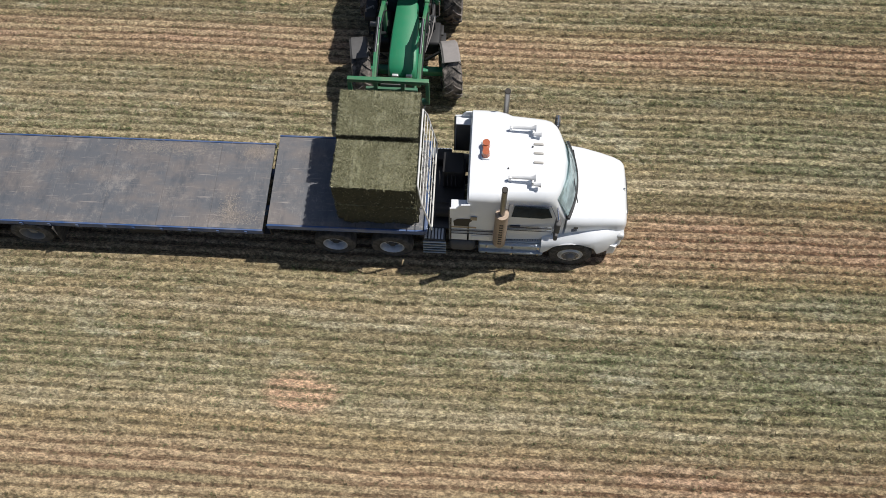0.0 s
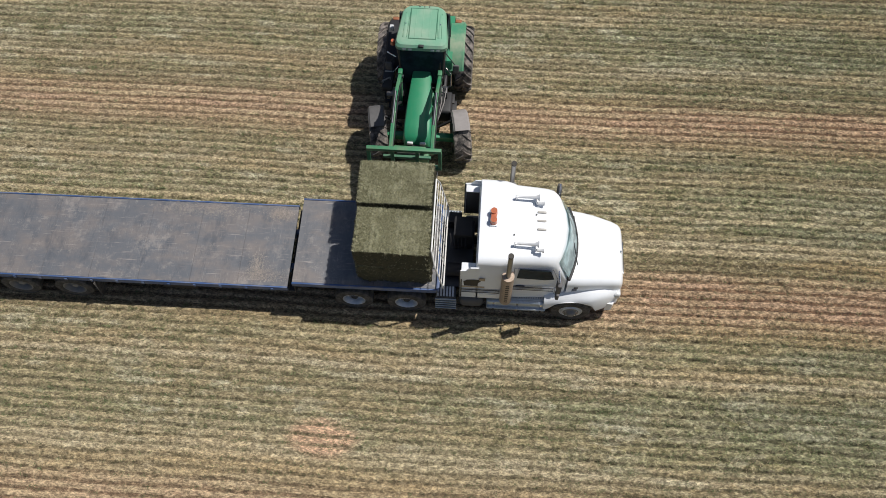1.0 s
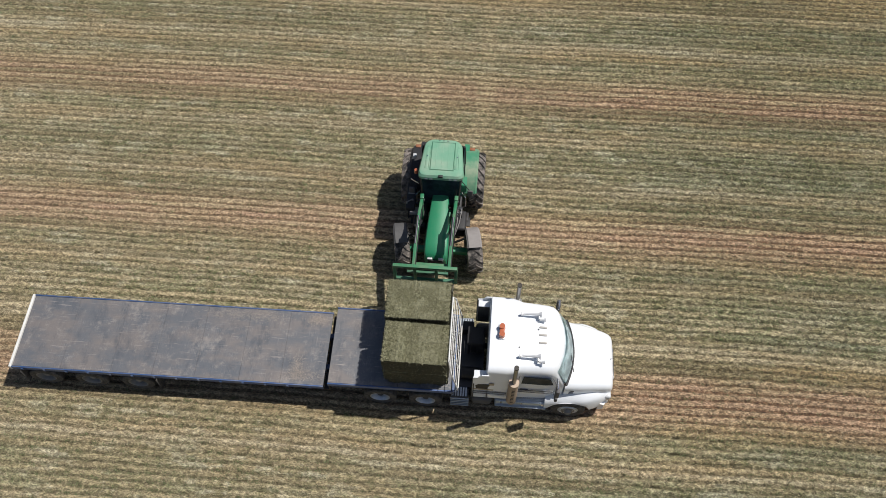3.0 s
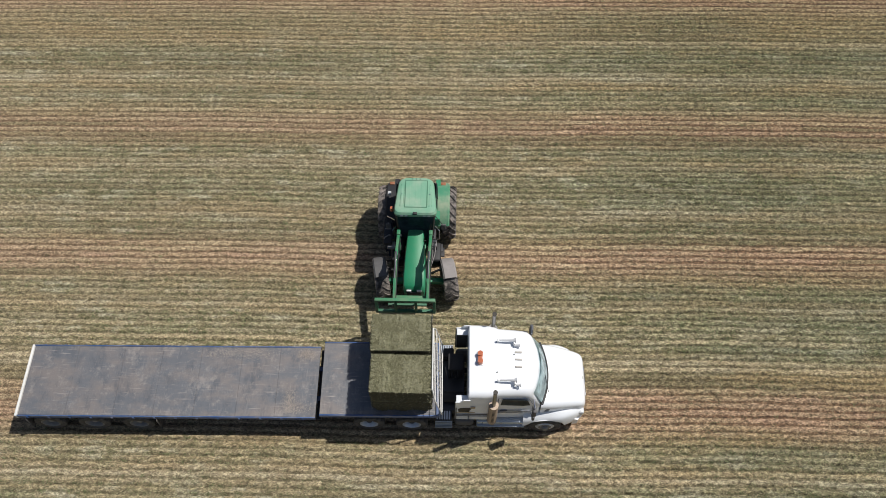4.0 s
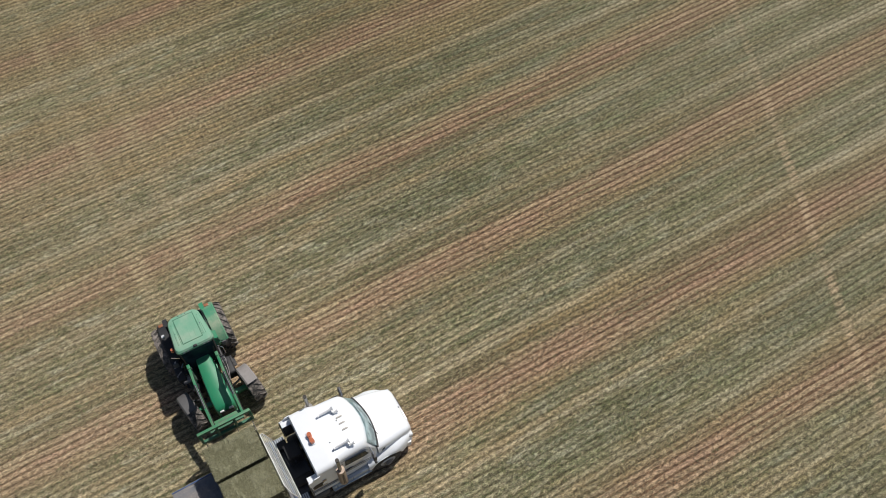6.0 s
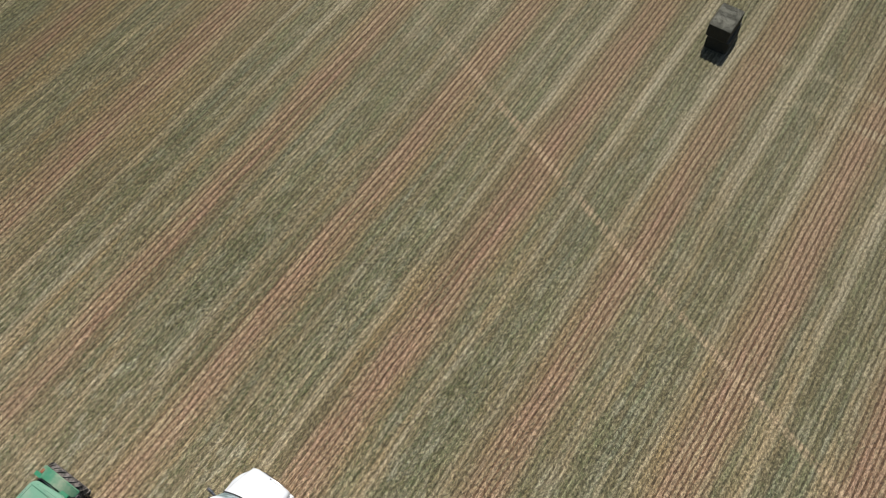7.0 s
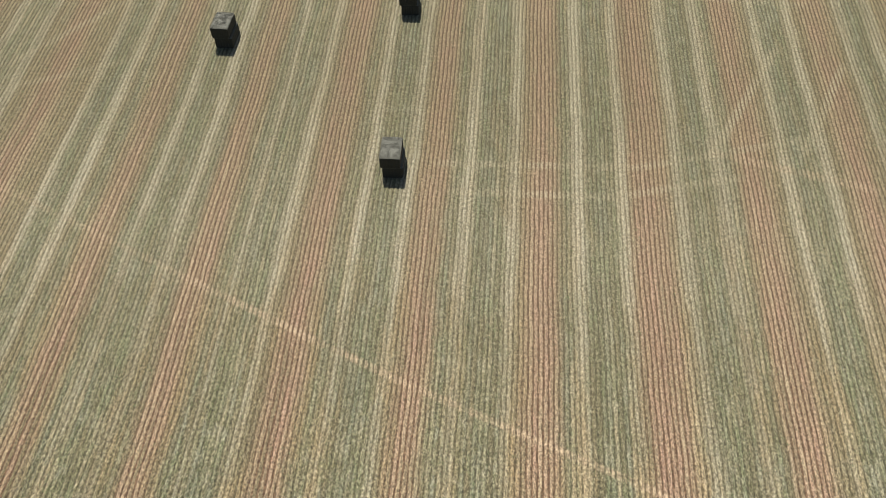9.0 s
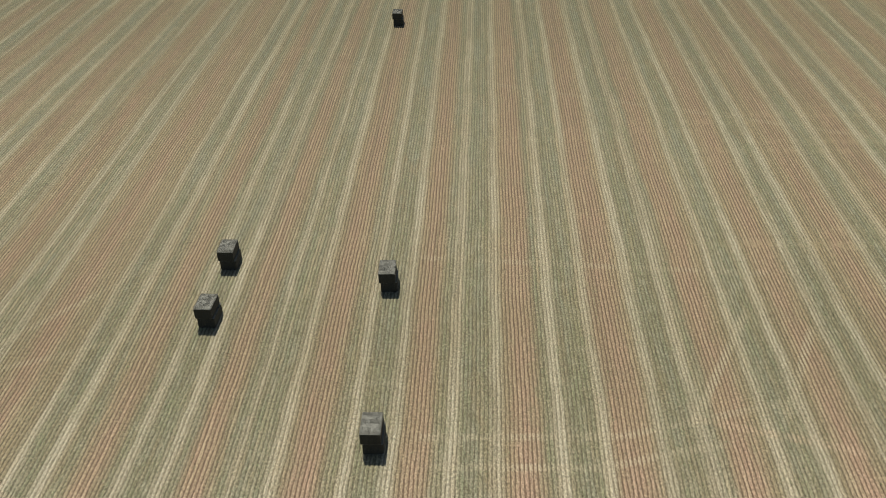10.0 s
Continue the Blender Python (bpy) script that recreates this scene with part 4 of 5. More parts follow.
    # cab and sleeper body
    rings = [cab_ring(4.62, 1.10, 2.78, 1.02, 0.16), cab_ring(4.66, 1.15, 2.84, 1.0, 0.16), cab_ring(5.20, 1.15, 2.86, 1.0, 0.18),
             cab_ring(5.42, 1.10, 2.86, 0.98, 0.2), cab_ring(5.55, 1.06, 2.85, 0.95, 0.22), cab_ring(6.10, 1.04, 2.83, 0.95, 0.24),
             bowed(cab_ring(6.28, 1.03, 2.82, 0.95, 0.25), 0.05), bowed(cab_ring(6.40, 1.02, 2.78, 0.95, 0.26), 0.17),
             bowed(cab_ring(6.48, 1.00, 2.68, 0.95, 0.26), 0.25), bowed(cab_ring(6.52, 0.99, 2.58, 0.95, 0.24), 0.26),
             bowed(cab_ring(6.83, 0.98, 1.84, 0.95, 0.12), 0.19)]
    cab = part("cab", loft(rings), "white", t, "white sleeper cab shell", 50)
    # windscreen, wrapped round the front of the cab
    rows = []
    for h in range(7):
        f = h / 6
        x, zz, half, bow = 6.57 + 0.30 * f, 2.55 - 0.66 * f, 0.86 + 0.05 * f, 0.26 - 0.06 * f
        rows.append([(x + bow * (1 - (s / 8) ** 2) + 0.012, half * s / 8, zz + 0.05 * (1 - abs(s / 8) ** 2.5) + 0.012) for s in range(-8, 9)])
    screen = loft(rows, closed=False, caps=False)
    bmesh.ops.solidify(screen, geom=screen.faces[:], thickness=0.012)
    part("windscreen", screen, "windscreen", cab, "curved windscreen with reflections painted into its tint")
    for s in (-0.35, 0.35):
        part("wiper", rod((7.10, s - 0.25, 1.93), (6.98, s + 0.2, 2.20), 0.012, seg=6), "black", cab)
    surround = pipe([(7.085 - 0.20 * (s / 8) ** 2, 0.95 * s / 8, 1.86) for s in range(-8, 9)], 0.05, 8)
    part("screen_seal", surround, "black", cab)
    for side in (-1, 1):
        y = side * 1.045
        part("side_window", slab([(5.62, 2.02), (6.30, 2.00), (6.52, 2.06), (6.40, 2.46), (5.66, 2.50)], "y", y - (0.0 if side > 0 else 0.012), 0.012),
             "glass", cab, "dark side window")
        door = part("door_seam", pipe([(5.54, side * 1.058, 1.0), (5.54, side * 1.052, 2.55), (6.45, side * 1.03, 2.52), (6.62, side * 1.0, 1.95),
                                       (6.60, side * 1.0, 1.0)], 0.006, 5), "navy", cab)
        part("door_handle", box(5.62, 5.84, min(side * 1.058, side * 1.085), max(side * 1.058, side * 1.085), 1.60, 1.65, 0.01), "navy", door)
        # dark and silver stripes down the flank
        for zz, h, mat in ((1.43, 0.05, "navy"), (1.50, 0.035, "silver_stripe"), (1.36, 0.03, "silver_stripe"), (1.30, 0.03, "navy")):
            ya, yb = sorted((side * 1.152, side * 1.158))
            part("stripe", box(4.30, 5.24, ya, yb, zz, zz + h), mat, cab)
            ya, yb = sorted((side * 1.062, side * 1.068))
            part("stripe", box(5.56, 6.55, ya, yb, zz + 0.1, zz + 0.1 + h * 0.8), mat, cab)
        # side fairing that reaches back from the sleeper
        ya, yb = sorted((side * 1.12, side * 1.15))
        fair = part("side_fairing", slab([(4.26, 1.0), (4.70, 1.0), (4.70, 2.62), (4.50, 2.60), (4.40, 2.46), (4.26, 2.44)], "y", ya, yb - ya), "white", cab)
        part("inner_lining", box(4.28, 4.61, min(side * 1.085, side * 1.116), max(side * 1.085, side * 1.116), 1.05, 2.36, 0.01), "plastic", fair)
        # black edge added for the fairing's dark inner side
        part("dark_edge", box(4.235, 4.262, ya - 0.004, yb + 0.004, 1.0, 2.40, 0.006, 1), "black", fair)
        part("fairing_cap", box(4.28, 4.66, min(side * 0.92, side * 1.13), max(side * 0.92, side * 1.13), 2.40, 2.43, 0.01), "white", fair)
        part("locker_door", box(4.75, 5.18, min(side * 1.152, side * 1.162), max(side * 1.152, side * 1.162), 1.04, 1.24, 0.004, 1), "white", cab)
        part("vent", box(4.72, 4.86, min(side * 1.152, side * 1.166), max(side * 1.152, side * 1.166), 1.98, 2.12, 0.005, 1), "tan", cab)
        # plain dark emblem on a sandy strip
        emblem = [(4.36, 1.68), (4.34, 1.90), (4.42, 2.00), (4.58, 2.02), (4.72, 2.02), (4.76, 1.94), (4.70, 1.86), (4.68, 1.68)]
        part("painted_emblem", slab(emblem, "y", side * 1.154 - (0.004 if side < 0 else 0.0), 0.004), "soot", cab)
        # dark strip on the outside stands for the fairing's inner side
        part("dark_strip", box(4.27, 4.30, min(side * 1.151, side * 1.157), max(side * 1.151, side * 1.157), 1.02, 2.02), "soot", cab)
        part("emblem_strip", box(4.30, 4.86, min(side * 1.151, side * 1.1535), max(side * 1.151, side * 1.1535), 1.58, 1.655), "tan", cab)
        # exhaust stack and its pierced heat shield
        x, y = 5.40, side * 1.17
        stack = part("exhaust_stack", rod((x, y, 0.95), (x, y, 3.40), 0.062, seg=16), "stack", t, "tall steel exhaust stack")
        part("stack_mouth", rod((x, y, 3.36), (x, y, 3.405), 0.066, seg=16), "soot", stack)
        part("heat_shield", rod((x, y, 1.02), (x, y, 2.36), 0.148, seg=20), "shield" if side < 0 else "stack", stack, "pierced heat shield")
        for k in range(9):
            part("slot", box(x - 0.04, x + 0.04, min(y + side * 0.136, y + side * 0.151), max(y + side * 0.136, y + side * 0.151), 1.20 + 0.11 * k, 1.24 + 0.11 * k), "soot", stack)
        # mirrors on tall brackets
        arm = part("mirror_bracket", pipe([(6.60, side * 1.0, 2.42), (6.62, side * 1.26, 2.40), (6.62, side * 1.26, 1.50), (6.58, side * 1.0, 1.50)], 0.016, 8),
                   "chrome", t)
        part("mirror", box(6.57, 6.68, side * 1.26 - 0.10, side * 1.26 + 0.10, 1.92, 2.32, 0.03), "plastic", arm)
        part("spot_mirror", box(6.58, 6.67, side * 1.26 - 0.09, side * 1.26 + 0.09, 1.56, 1.80, 0.03), "plastic", arm)
    # bonnet
    def hood_ring(x, half, top, low, r):
        pts = [(-half, low), (-half, (low + top) / 2)]
        for i in range(5):
            a = math.pi - math.pi / 2 * i / 4
            pts.append((-half + r + r * math.cos(a), top - r + r * math.sin(a)))
        pts.append((-half * 0.35, top + 0.03))
        pts.append((0, top + 0.045))
        both = pts + [(-b, c) for b, c in reversed(pts[:-1])]
        return [(x, b, c) for b, c in both]
    rings = [hood_ring(6.88, 1.0, 1.81, 0.95, 0.20), hood_ring(7.3, 0.97, 1.76, 0.9, 0.21), hood_ring(7.7, 0.91, 1.69, 0.85, 0.21),
             hood_ring(8.02, 0.85, 1.61, 0.8, 0.20), hood_ring(8.18, 0.81, 1.54, 0.8, 0.19), hood_ring(8.26, 0.77, 1.46, 0.8, 0.18), hood_ring(8.31, 0.70, 1.33, 0.82, 0.16)]
    bonnet = part("bonnet", loft(rings), "white", t, "white sloping bonnet", 50)
    part("grille", box(8.28, 8.34, -0.46, 0.46, 0.85, 1.28, 0.02), "chrome", bonnet, "chrome radiator grille")
    for k in range(6):
        part("grille_bar", box(8.335, 8.355, -0.43, 0.43, 0.89 + 0.065 * k, 0.91 + 0.065 * k), "black", bonnet)
    part("bonnet_badge", box(8.20, 8.26, -0.03, 0.03, 1.50, 1.56, 0.01), "chrome", bonnet)
    for side in (-1, 1):
        part("bonnet_vent", bar((7.06, side * 0.985, 1.50), (7.60, side * 0.905, 1.475), 0.02, 0.075), "soot", bonnet)
        for zz, wide, mat in ((1.34, 0.022, "silver_stripe"), (1.375, 0.03, "navy"), (1.425, 0.045, "navy")):
            part("bonnet_stripe", bar((7.02, side * 0.998, zz), (8.0, side * 0.815, zz - 0.04), 0.014, wide), mat, bonnet)
        # swept guard over the steer wheel, running forward into the headlight
        rings = []
        for i in range(15):
            f = i / 14
            x = 6.38 + 1.88 * f
            crest = 1.02 + 0.26 * math.sin(min(1.0, f * 1.25) * math.pi * 0.62) - 0.22 * max(0, f - 0.8) / 0.2
            arc = 0.62 ** 2 - (x - 7.10) ** 2
            under = max(0.42 + 0.2 * (1 - f), 0.51 + math.sqrt(arc)) if arc > 0 else 0.55
            under = min(under, crest - 0.06)
            inner, outer = 0.66 - 0.12 * f, 1.20 - 0.32 * max(0, f - 0.55) ** 1.5 / 0.3
            ring = [(x, side * inner, under), (x, side * inner, crest + 0.05), (x, side * (inner * 0.55 + outer * 0.45), crest + 0.07),
                    (x, side * (outer - 0.08), crest + 0.01), (x, side * outer, crest - 0.12), (x, side * outer, under)]
            rings.append(ring)
        guard = part("front_guard", loft(rings), "white", t, "white swept front mudguard", 50)
        part("headlight", box(8.05, 8.29, min(side * 0.72, side * 0.93), max(side * 0.72, side * 0.93), 0.86, 1.10, 0.05, 3), "lamp", guard, "clear headlight")
    rings = []
    for s in range(-8, 9):
        y = 1.02 * s / 8
        x = 8.37 - 0.24 * abs(s / 8) ** 3
        rings.append([(x - 0.16, y, 0.36), (x, y, 0.40), (x, y, 0.74), (x - 0.16, y, 0.78)])
    part("bumper", loft(rings), "white", t, "white wraparound bumper")
    # roof gear
    for y in (-0.66, 0.53):
        horn = part("air_horn", lathe([(5.52, 0.024), (5.60, 0.03), (5.95, 0.036), (6.03, 0.07), (6.06, 0.085), (6.03, 0.06)], "x", 14, (0, y, 3.00)),
                    "horn_metal", t, "chrome air horn on the roof")
        part("horn_base", box(5.98, 6.02, y - 0.12, y + 0.03, 2.88, 3.02, 0.01), "horn_metal", horn)
        part("horn_tail", box(5.48, 5.54, y - 0.03, y + 0.03, 2.88, 3.03, 0.01), "horn_metal", horn)
        part("second_trumpet", lathe([(6.02, 0.03), (6.12, 0.035), (6.18, 0.055)], "x", 12, (0, y - 0.13, 2.97)), "horn_metal", horn)
    for y in (-0.22, 0.0, 0.22):
        part("marker_light", box(6.02, 6.24, y - 0.028, y + 0.028, 2.86, 2.905, 0.02, 3), "marker", t, "slim dusty roof marker light")
    part("roof_aerial_base", rod((6.0, 0.15, 2.86), (6.0, 0.15, 2.91), 0.018, seg=10), "black", t)
    part("horn_bracket", rod((5.48, -0.40, 2.86), (5.48, -0.40, 2.92), 0.018, seg=8), "black", t)
    beacon = part("beacon", rod((4.98, -0.11, 2.93), (4.98, -0.11, 3.06), 0.095, 0.078, 18), "amber", t, "amber twin-dome roof beacon")
    part("beacon_dome", rod((4.98, 0.11, 2.93), (4.98, 0.11, 3.06), 0.095, 0.078, 18), "amber", beacon)
    part("beacon_bridge", box(4.91, 5.05, -0.13, 0.13, 2.93, 3.03, 0.02), "amber", beacon)
    part("beacon_foot", box(4.89, 5.07, -0.22, 0.22, 2.88, 2.935, 0.015), "white", beacon)


# ---- the green loader tractor ----
def build_tractor():
    t = thing("loader_tractor", 2.85, 6.0, 0,
              "green farm tractor with front loader lifting hay beside the truck", "tractor")
    for side in (-1, 1):
        tractor_wheel(t, side * 1.12, 1.85, 0.95, 0.95, 0.50, 20, "rear_wheel")
        wheel = tractor_wheel(t, side * 1.16, -0.92, 0.70, 0.70, 0.50, 17, "front_wheel")
        wheel.rotation_euler = (0, 0, radians(10))
        # left guard gets a darker grey that paints in the loader's shade
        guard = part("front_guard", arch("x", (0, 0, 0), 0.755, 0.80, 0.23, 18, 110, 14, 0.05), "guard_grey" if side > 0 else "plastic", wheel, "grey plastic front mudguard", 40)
    part("rear_axle", rod((-1.0, 1.85, 0.95), (1.0, 1.85, 0.95), 0.14), "green", t)
    part("front_axle", bar((-1.0, -0.92, 0.70), (1.0, -0.92, 0.70), 0.18, 0.2, bevel=0.03), "green", t)
    part("transmission", box(-0.35, 0.35, -0.3, 2.3, 0.65, 1.25, 0.06), "green", t)
    part("engine_block", box(-0.30, 0.30, -1.7, 0.2, 0.75, 1.45, 0.05), "black", t)
    part("front_frame", box(-0.33, 0.33, -1.85, -1.1, 0.70, 1.05, 0.05), "green_worn", t)
    # bonnet, rising to the cab
    def hood_ring(y, half, top, low):
        pts = [(-half, low), (-half * 1.02, top - 0.14), (-half * 0.95, top - 0.03), (-half * 0.86, top), (0, top + 0.015)]
        both = pts + [(-a, c) for a, c in reversed(pts[:-1])]
        return [(a, y, c) for a, c in both]
    rings = [hood_ring(0.46, 0.25, 1.97, 1.35), hood_ring(0.1, 0.29, 1.94, 1.3), hood_ring(-0.6, 0.34, 1.86, 1.25), hood_ring(-1.3, 0.37, 1.74, 1.2),
             hood_ring(-1.60, 0.36, 1.66, 1.15), hood_ring(-1.72, 0.32, 1.50, 1.1)]
    bonnet = part("bonnet", loft(rings), "green", t, "glossy green bonnet", 45)
    part("grille", box(-0.24, 0.24, -1.80, -1.75, 1.12, 1.48, 0.02), "black", bonnet)
    for side in (-1, 1):
        part("grille_side", box(min(side * 0.36, side * 0.385), max(side * 0.36, side * 0.385), -1.4, -0.5, 1.32, 1.56, 0.01), "black", bonnet)
        part("headlight", box(side * 0.17 - 0.08, side * 0.17 + 0.08, -1.79, -1.72, 1.50, 1.58, 0.02), "lamp", bonnet)
    # cab
    z0, z1 = 1.15, 2.80
    for side in (-1, 1):
        part("front_post", bar((side * 0.52, 0.45, z0), (side * 0.62, 0.56, z1), 0.07, 0.07, bevel=0.01), "black", t)
        part("rear_post", bar((side * 0.70, 1.72, z0), (side * 0.66, 1.82, z1), 0.07, 0.07, bevel=0.01), "black", t)
        part("side_glass", loft([[(side * 0.60, 0.56, 1.3), (side * 0.70, 1.70, 1.3), (side * 0.67, 1.78, z1), (side * 0.635, 0.62, z1)],
                                 [(side * 0.61, 0.56, 1.3), (side * 0.71, 1.70, 1.3), (side * 0.68, 1.78, z1), (side * 0.645, 0.62, z1)]]),
             "glass", t, "dark cab side glass")
    part("front_glass", loft([[(-0.50, 0.44, 1.5), (0.50, 0.44, 1.5), (0.60, 0.54, z1), (-0.60, 0.54, z1)],
                              [(-0.50, 0.455, 1.5), (0.50, 0.455, 1.5), (0.60, 0.555, z1), (-0.60, 0.555, z1)]]), "glass", t, "dark cab front glass")
    part("rear_glass", loft([[(-0.66, 1.92, 1.4), (0.66, 1.92, 1.4), (0.62, 1.84, z1), (-0.62, 1.84, z1)],
                             [(-0.66, 1.935, 1.4), (0.66, 1.935, 1.4), (0.62, 1.855, z1), (-0.62, 1.855, z1)]]), "glass", t)
    part("cab_base", box(-0.68, 0.68, 0.42, 1.9, 0.95, 1.32, 0.06), "black", t)
    part("seat", box(-0.22, 0.22, 1.1, 1.5, 1.33, 1.85, 0.08, 3), "plastic", t)
    rings = []
    for zz, hx, y0, y1 in ((2.78, 0.66, 0.52, 1.86), (2.82, 0.71, 0.46, 1.92), (2.94, 0.71, 0.45, 1.92), (3.01, 0.67, 0.50, 1.88), (3.04, 0.58, 0.60, 1.80)):
        ring = []
        for sx, sy, a0, r in ((1, 1, 0, 0.30), (-1, 1, 90, 0.30), (-1, -1, 180, 0.17), (1, -1, 270, 0.17)):
            cx = sx * (hx * (0.86 if sy > 0 else 1.0) - r)
            cy = y1 - r if sy > 0 else y0 + r
            for i in range(6):
                a = radians(a0 + 18 * i)
                ring.append((cx + r * math.cos(a), cy + r * math.sin(a), zz))
        rings.append(ring)
    roof = part("roof", loft(rings), "green_roof", t, "faded pale green cab roof", 35)
    hatch = box(-0.34, 0.36, 0.70, 1.74, 3.038, 3.052, 0.006, 1)
    for k in range(3):
        hatch = box(-0.20 + 0.19 * k, -0.185 + 0.19 * k, 0.76, 1.68, 3.048, 3.056, 0.002, 1, hatch)
    part("roof_hatch", hatch, "green_roof", roof)
    for x in (-0.46, 0.47):
        for dx in (-0.055, 0.055):
            part("roof_crease", rod((x + dx, 0.72, 3.036), (x * 0.93 + dx, 1.60, 3.036), 0.008, seg=6), "green_shaded", roof)
        part("roof_screw", rod((x, 1.2, 3.03), (x, 1.2, 3.06), 0.018, seg=8), "chrome", roof)
    for a in ((-0.365, 0.385, 0.675, 0.698), (-0.365, 0.385, 1.742, 1.765), (-0.365, -0.342, 0.698, 1.742), (0.362, 0.385, 0.698, 1.742)):
        part("roof_groove", box(*a, 3.030, 3.044), "green_shaded", roof)
    for x in (-0.13, 0.0, 0.13):
        part("roof_bolt", rod((x, 1.82, 3.0), (x, 1.82, 3.045), 0.022, seg=8), "dark_steel", roof)
    for x in (-0.46, 0.47):
        part("roof_rib", box(x - 0.035, x + 0.035, 0.72, 1.55, 3.03, 3.046, 0.008), "green_roof", roof)
    part("roof_latch", box(-0.07, 0.07, 0.445, 0.52, 2.95, 3.02, 0.01), "black", roof)
    for x in (-0.45, -0.3, 0.3, 0.45):
        part("work_light", box(x - 0.05, x + 0.05, 0.44, 0.47, 2.84, 2.91, 0.01), "lamp", roof)
    # rear mudguards with lamps
    for side in (-1, 1):
        # left guard is black instead of green, painting in the cab roof's shade
        guard = part("rear_guard", arch("x", (side * 0.90, 1.85, 0.95), 0.99, 1.04, 0.235 if side > 0 else 0.18, 18, 150, 18, 0.07), "green_dusty" if side > 0 else "black", t, "dust-covered pale green rear mudguard" if side > 0 else "rear mudguard painted black for the cab's shade", 40)
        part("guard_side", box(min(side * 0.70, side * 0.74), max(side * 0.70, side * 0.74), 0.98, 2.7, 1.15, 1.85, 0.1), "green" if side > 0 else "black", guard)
        part("guard_lamp", box(side * 0.90 - 0.09, side * 0.90 + 0.09, 2.42, 2.54, 1.74, 1.84, 0.02), "dull_amber", guard, "dusty orange tail lamp")
        part("guard_stay", bar((side * 0.5, -0.8, 1.0), (side * 1.0, -0.8, 1.44), 0.06, 0.05), "black", t)
        part("cab_mirror", box(side * 0.93 - 0.09, side * 0.93 + 0.09, 0.44, 0.50, 1.85, 2.15, 0.03), "plastic", t)
        part("mirror_arm", rod((side * 0.64, 0.62, 2.45), (side * 0.93, 0.48, 2.1), 0.015, seg=6), "black", t)
        part("step_plate", box(min(side * 0.62, side * 0.98), max(side * 0.62, side * 0.98), 0.12, 0.46, 0.55, 0.60, 0.01), "black", t)
        part("step_plate", box(min(side * 0.62, side * 0.92), max(side * 0.62, side * 0.92), 0.14, 0.46, 0.85, 0.90, 0.01), "black", t)
        part("fuel_cell", box(min(side * 0.42, side * 0.86), max(side * 0.42, side * 0.86), -0.35, 0.40, 0.62, 1.12, 0.08, 3), "black", t)
        part("grab_rail", pipe([(side * 0.68, 0.44, 1.2), (side * 0.80, 0.40, 1.35), (side * 0.80, 0.40, 1.85), (side * 0.66, 0.52, 1.95)], 0.016, 6), "chrome", t)
    part("side_beacon", rod((-0.80, 0.74, 2.60), (-0.80, 0.74, 2.74), 0.07, 0.055, 14), "amber", t, "orange side beacon")
    part("beacon_bracket", rod((-0.66, 0.76, 2.60), (-0.80, 0.74, 2.60), 0.02, seg=6), "black", t)
    part("exhaust", pipe([(0.44, 0.30, 1.4), (0.47, 0.36, 2.0), (0.54, 0.48, 2.55)], 0.05, 12), "black", t)
    part("air_filter", rod((-0.52, -0.15, 1.35), (-0.52, 0.35, 1.35), 0.14, seg=16), "black", t)
    # valve block, pipes, steps and brackets beside the bonnet
    part("valve_block", box(0.46, 0.72, 0.02, 0.26, 1.20, 1.50, 0.02), "dark_steel", t)
    for k in range(4):
        part("hydraulic_pipe", pipe([(0.50 + 0.06 * k, 0.2, 1.48), (0.52 + 0.06 * k, 0.0, 1.72), (0.56 + 0.03 * k, -0.35, 1.66 - 0.05 * k), (0.50, -0.8, 1.30)], 0.016, 6), "guard_grey" if k % 2 else "black", t)
        part("ladder_rung", box(-1.06, -0.74, 0.28, 0.36, 0.62 + 0.28 * k, 0.66 + 0.28 * k, 0.008, 1), "dark_steel", t)
        part("mast_bolt", rod((0.58, -0.2 + 0.08 * k, 1.7), (0.62, -0.2 + 0.08 * k, 1.7), 0.022, seg=6), "dark_steel", t)
    for x in (-1.07, -0.73):
        part("ladder_stile", bar((x, 0.32, 0.55), (x, 0.36, 1.62), 0.04, 0.05), "dark_steel", t)
    panel = part("side_panel", box(-1.12, -0.82, 0.05, 1.25, 1.38, 1.58, 0.04), "black", t, "black side panel with worn pale markings")
    part("marking_bar", box(-1.07, -0.87, 0.60, 0.635, 1.581, 1.585), "marker", panel)
    part("marking_bar", box(-1.00, -0.93, 0.78, 0.86, 1.581, 1.585), "marker", panel)
    part("grab_handle", pipe([(-1.08, 0.22, 1.58), (-1.08, 0.22, 1.66), (-0.90, 0.34, 1.66), (-0.90, 0.34, 1.58)], 0.022, 8), "guard_grey", panel)
    part("tool_tray", box(-0.98, -0.70, -0.05, 0.22, 1.30, 1.42, 0.03), "guard_grey", t)
    part("door_stay", rod((-0.70, 0.5, 2.35), (-0.96, 0.62, 2.40), 0.018, seg=6), "chrome", t)
    part("work_lamp", box(-1.00, -0.88, 1.60, 1.72, 2.12, 2.28, 0.02), "lamp", t, "clear side work lamp")
    part("hitch_frame", box(-0.45, 0.45, 2.35, 2.75, 0.55, 0.95, 0.05), "black", t)
    # loader: masts, arms, rams, fork carriage
    for side in (-1, 1):
        x = side * 0.54 - 0.02
        part("mast", bar((x, -0.15, 0.8), (x, 0.02, 2.15), 0.09, 0.22, bevel=0.02), "green_worn", t)
        arm = part("loader_arm", bar((x, 0.05, 2.14), (x - 0.03, -0.95, 2.42), 0.10, 0.20, bevel=0.025), "green_worn", t, "worn green loader arm")
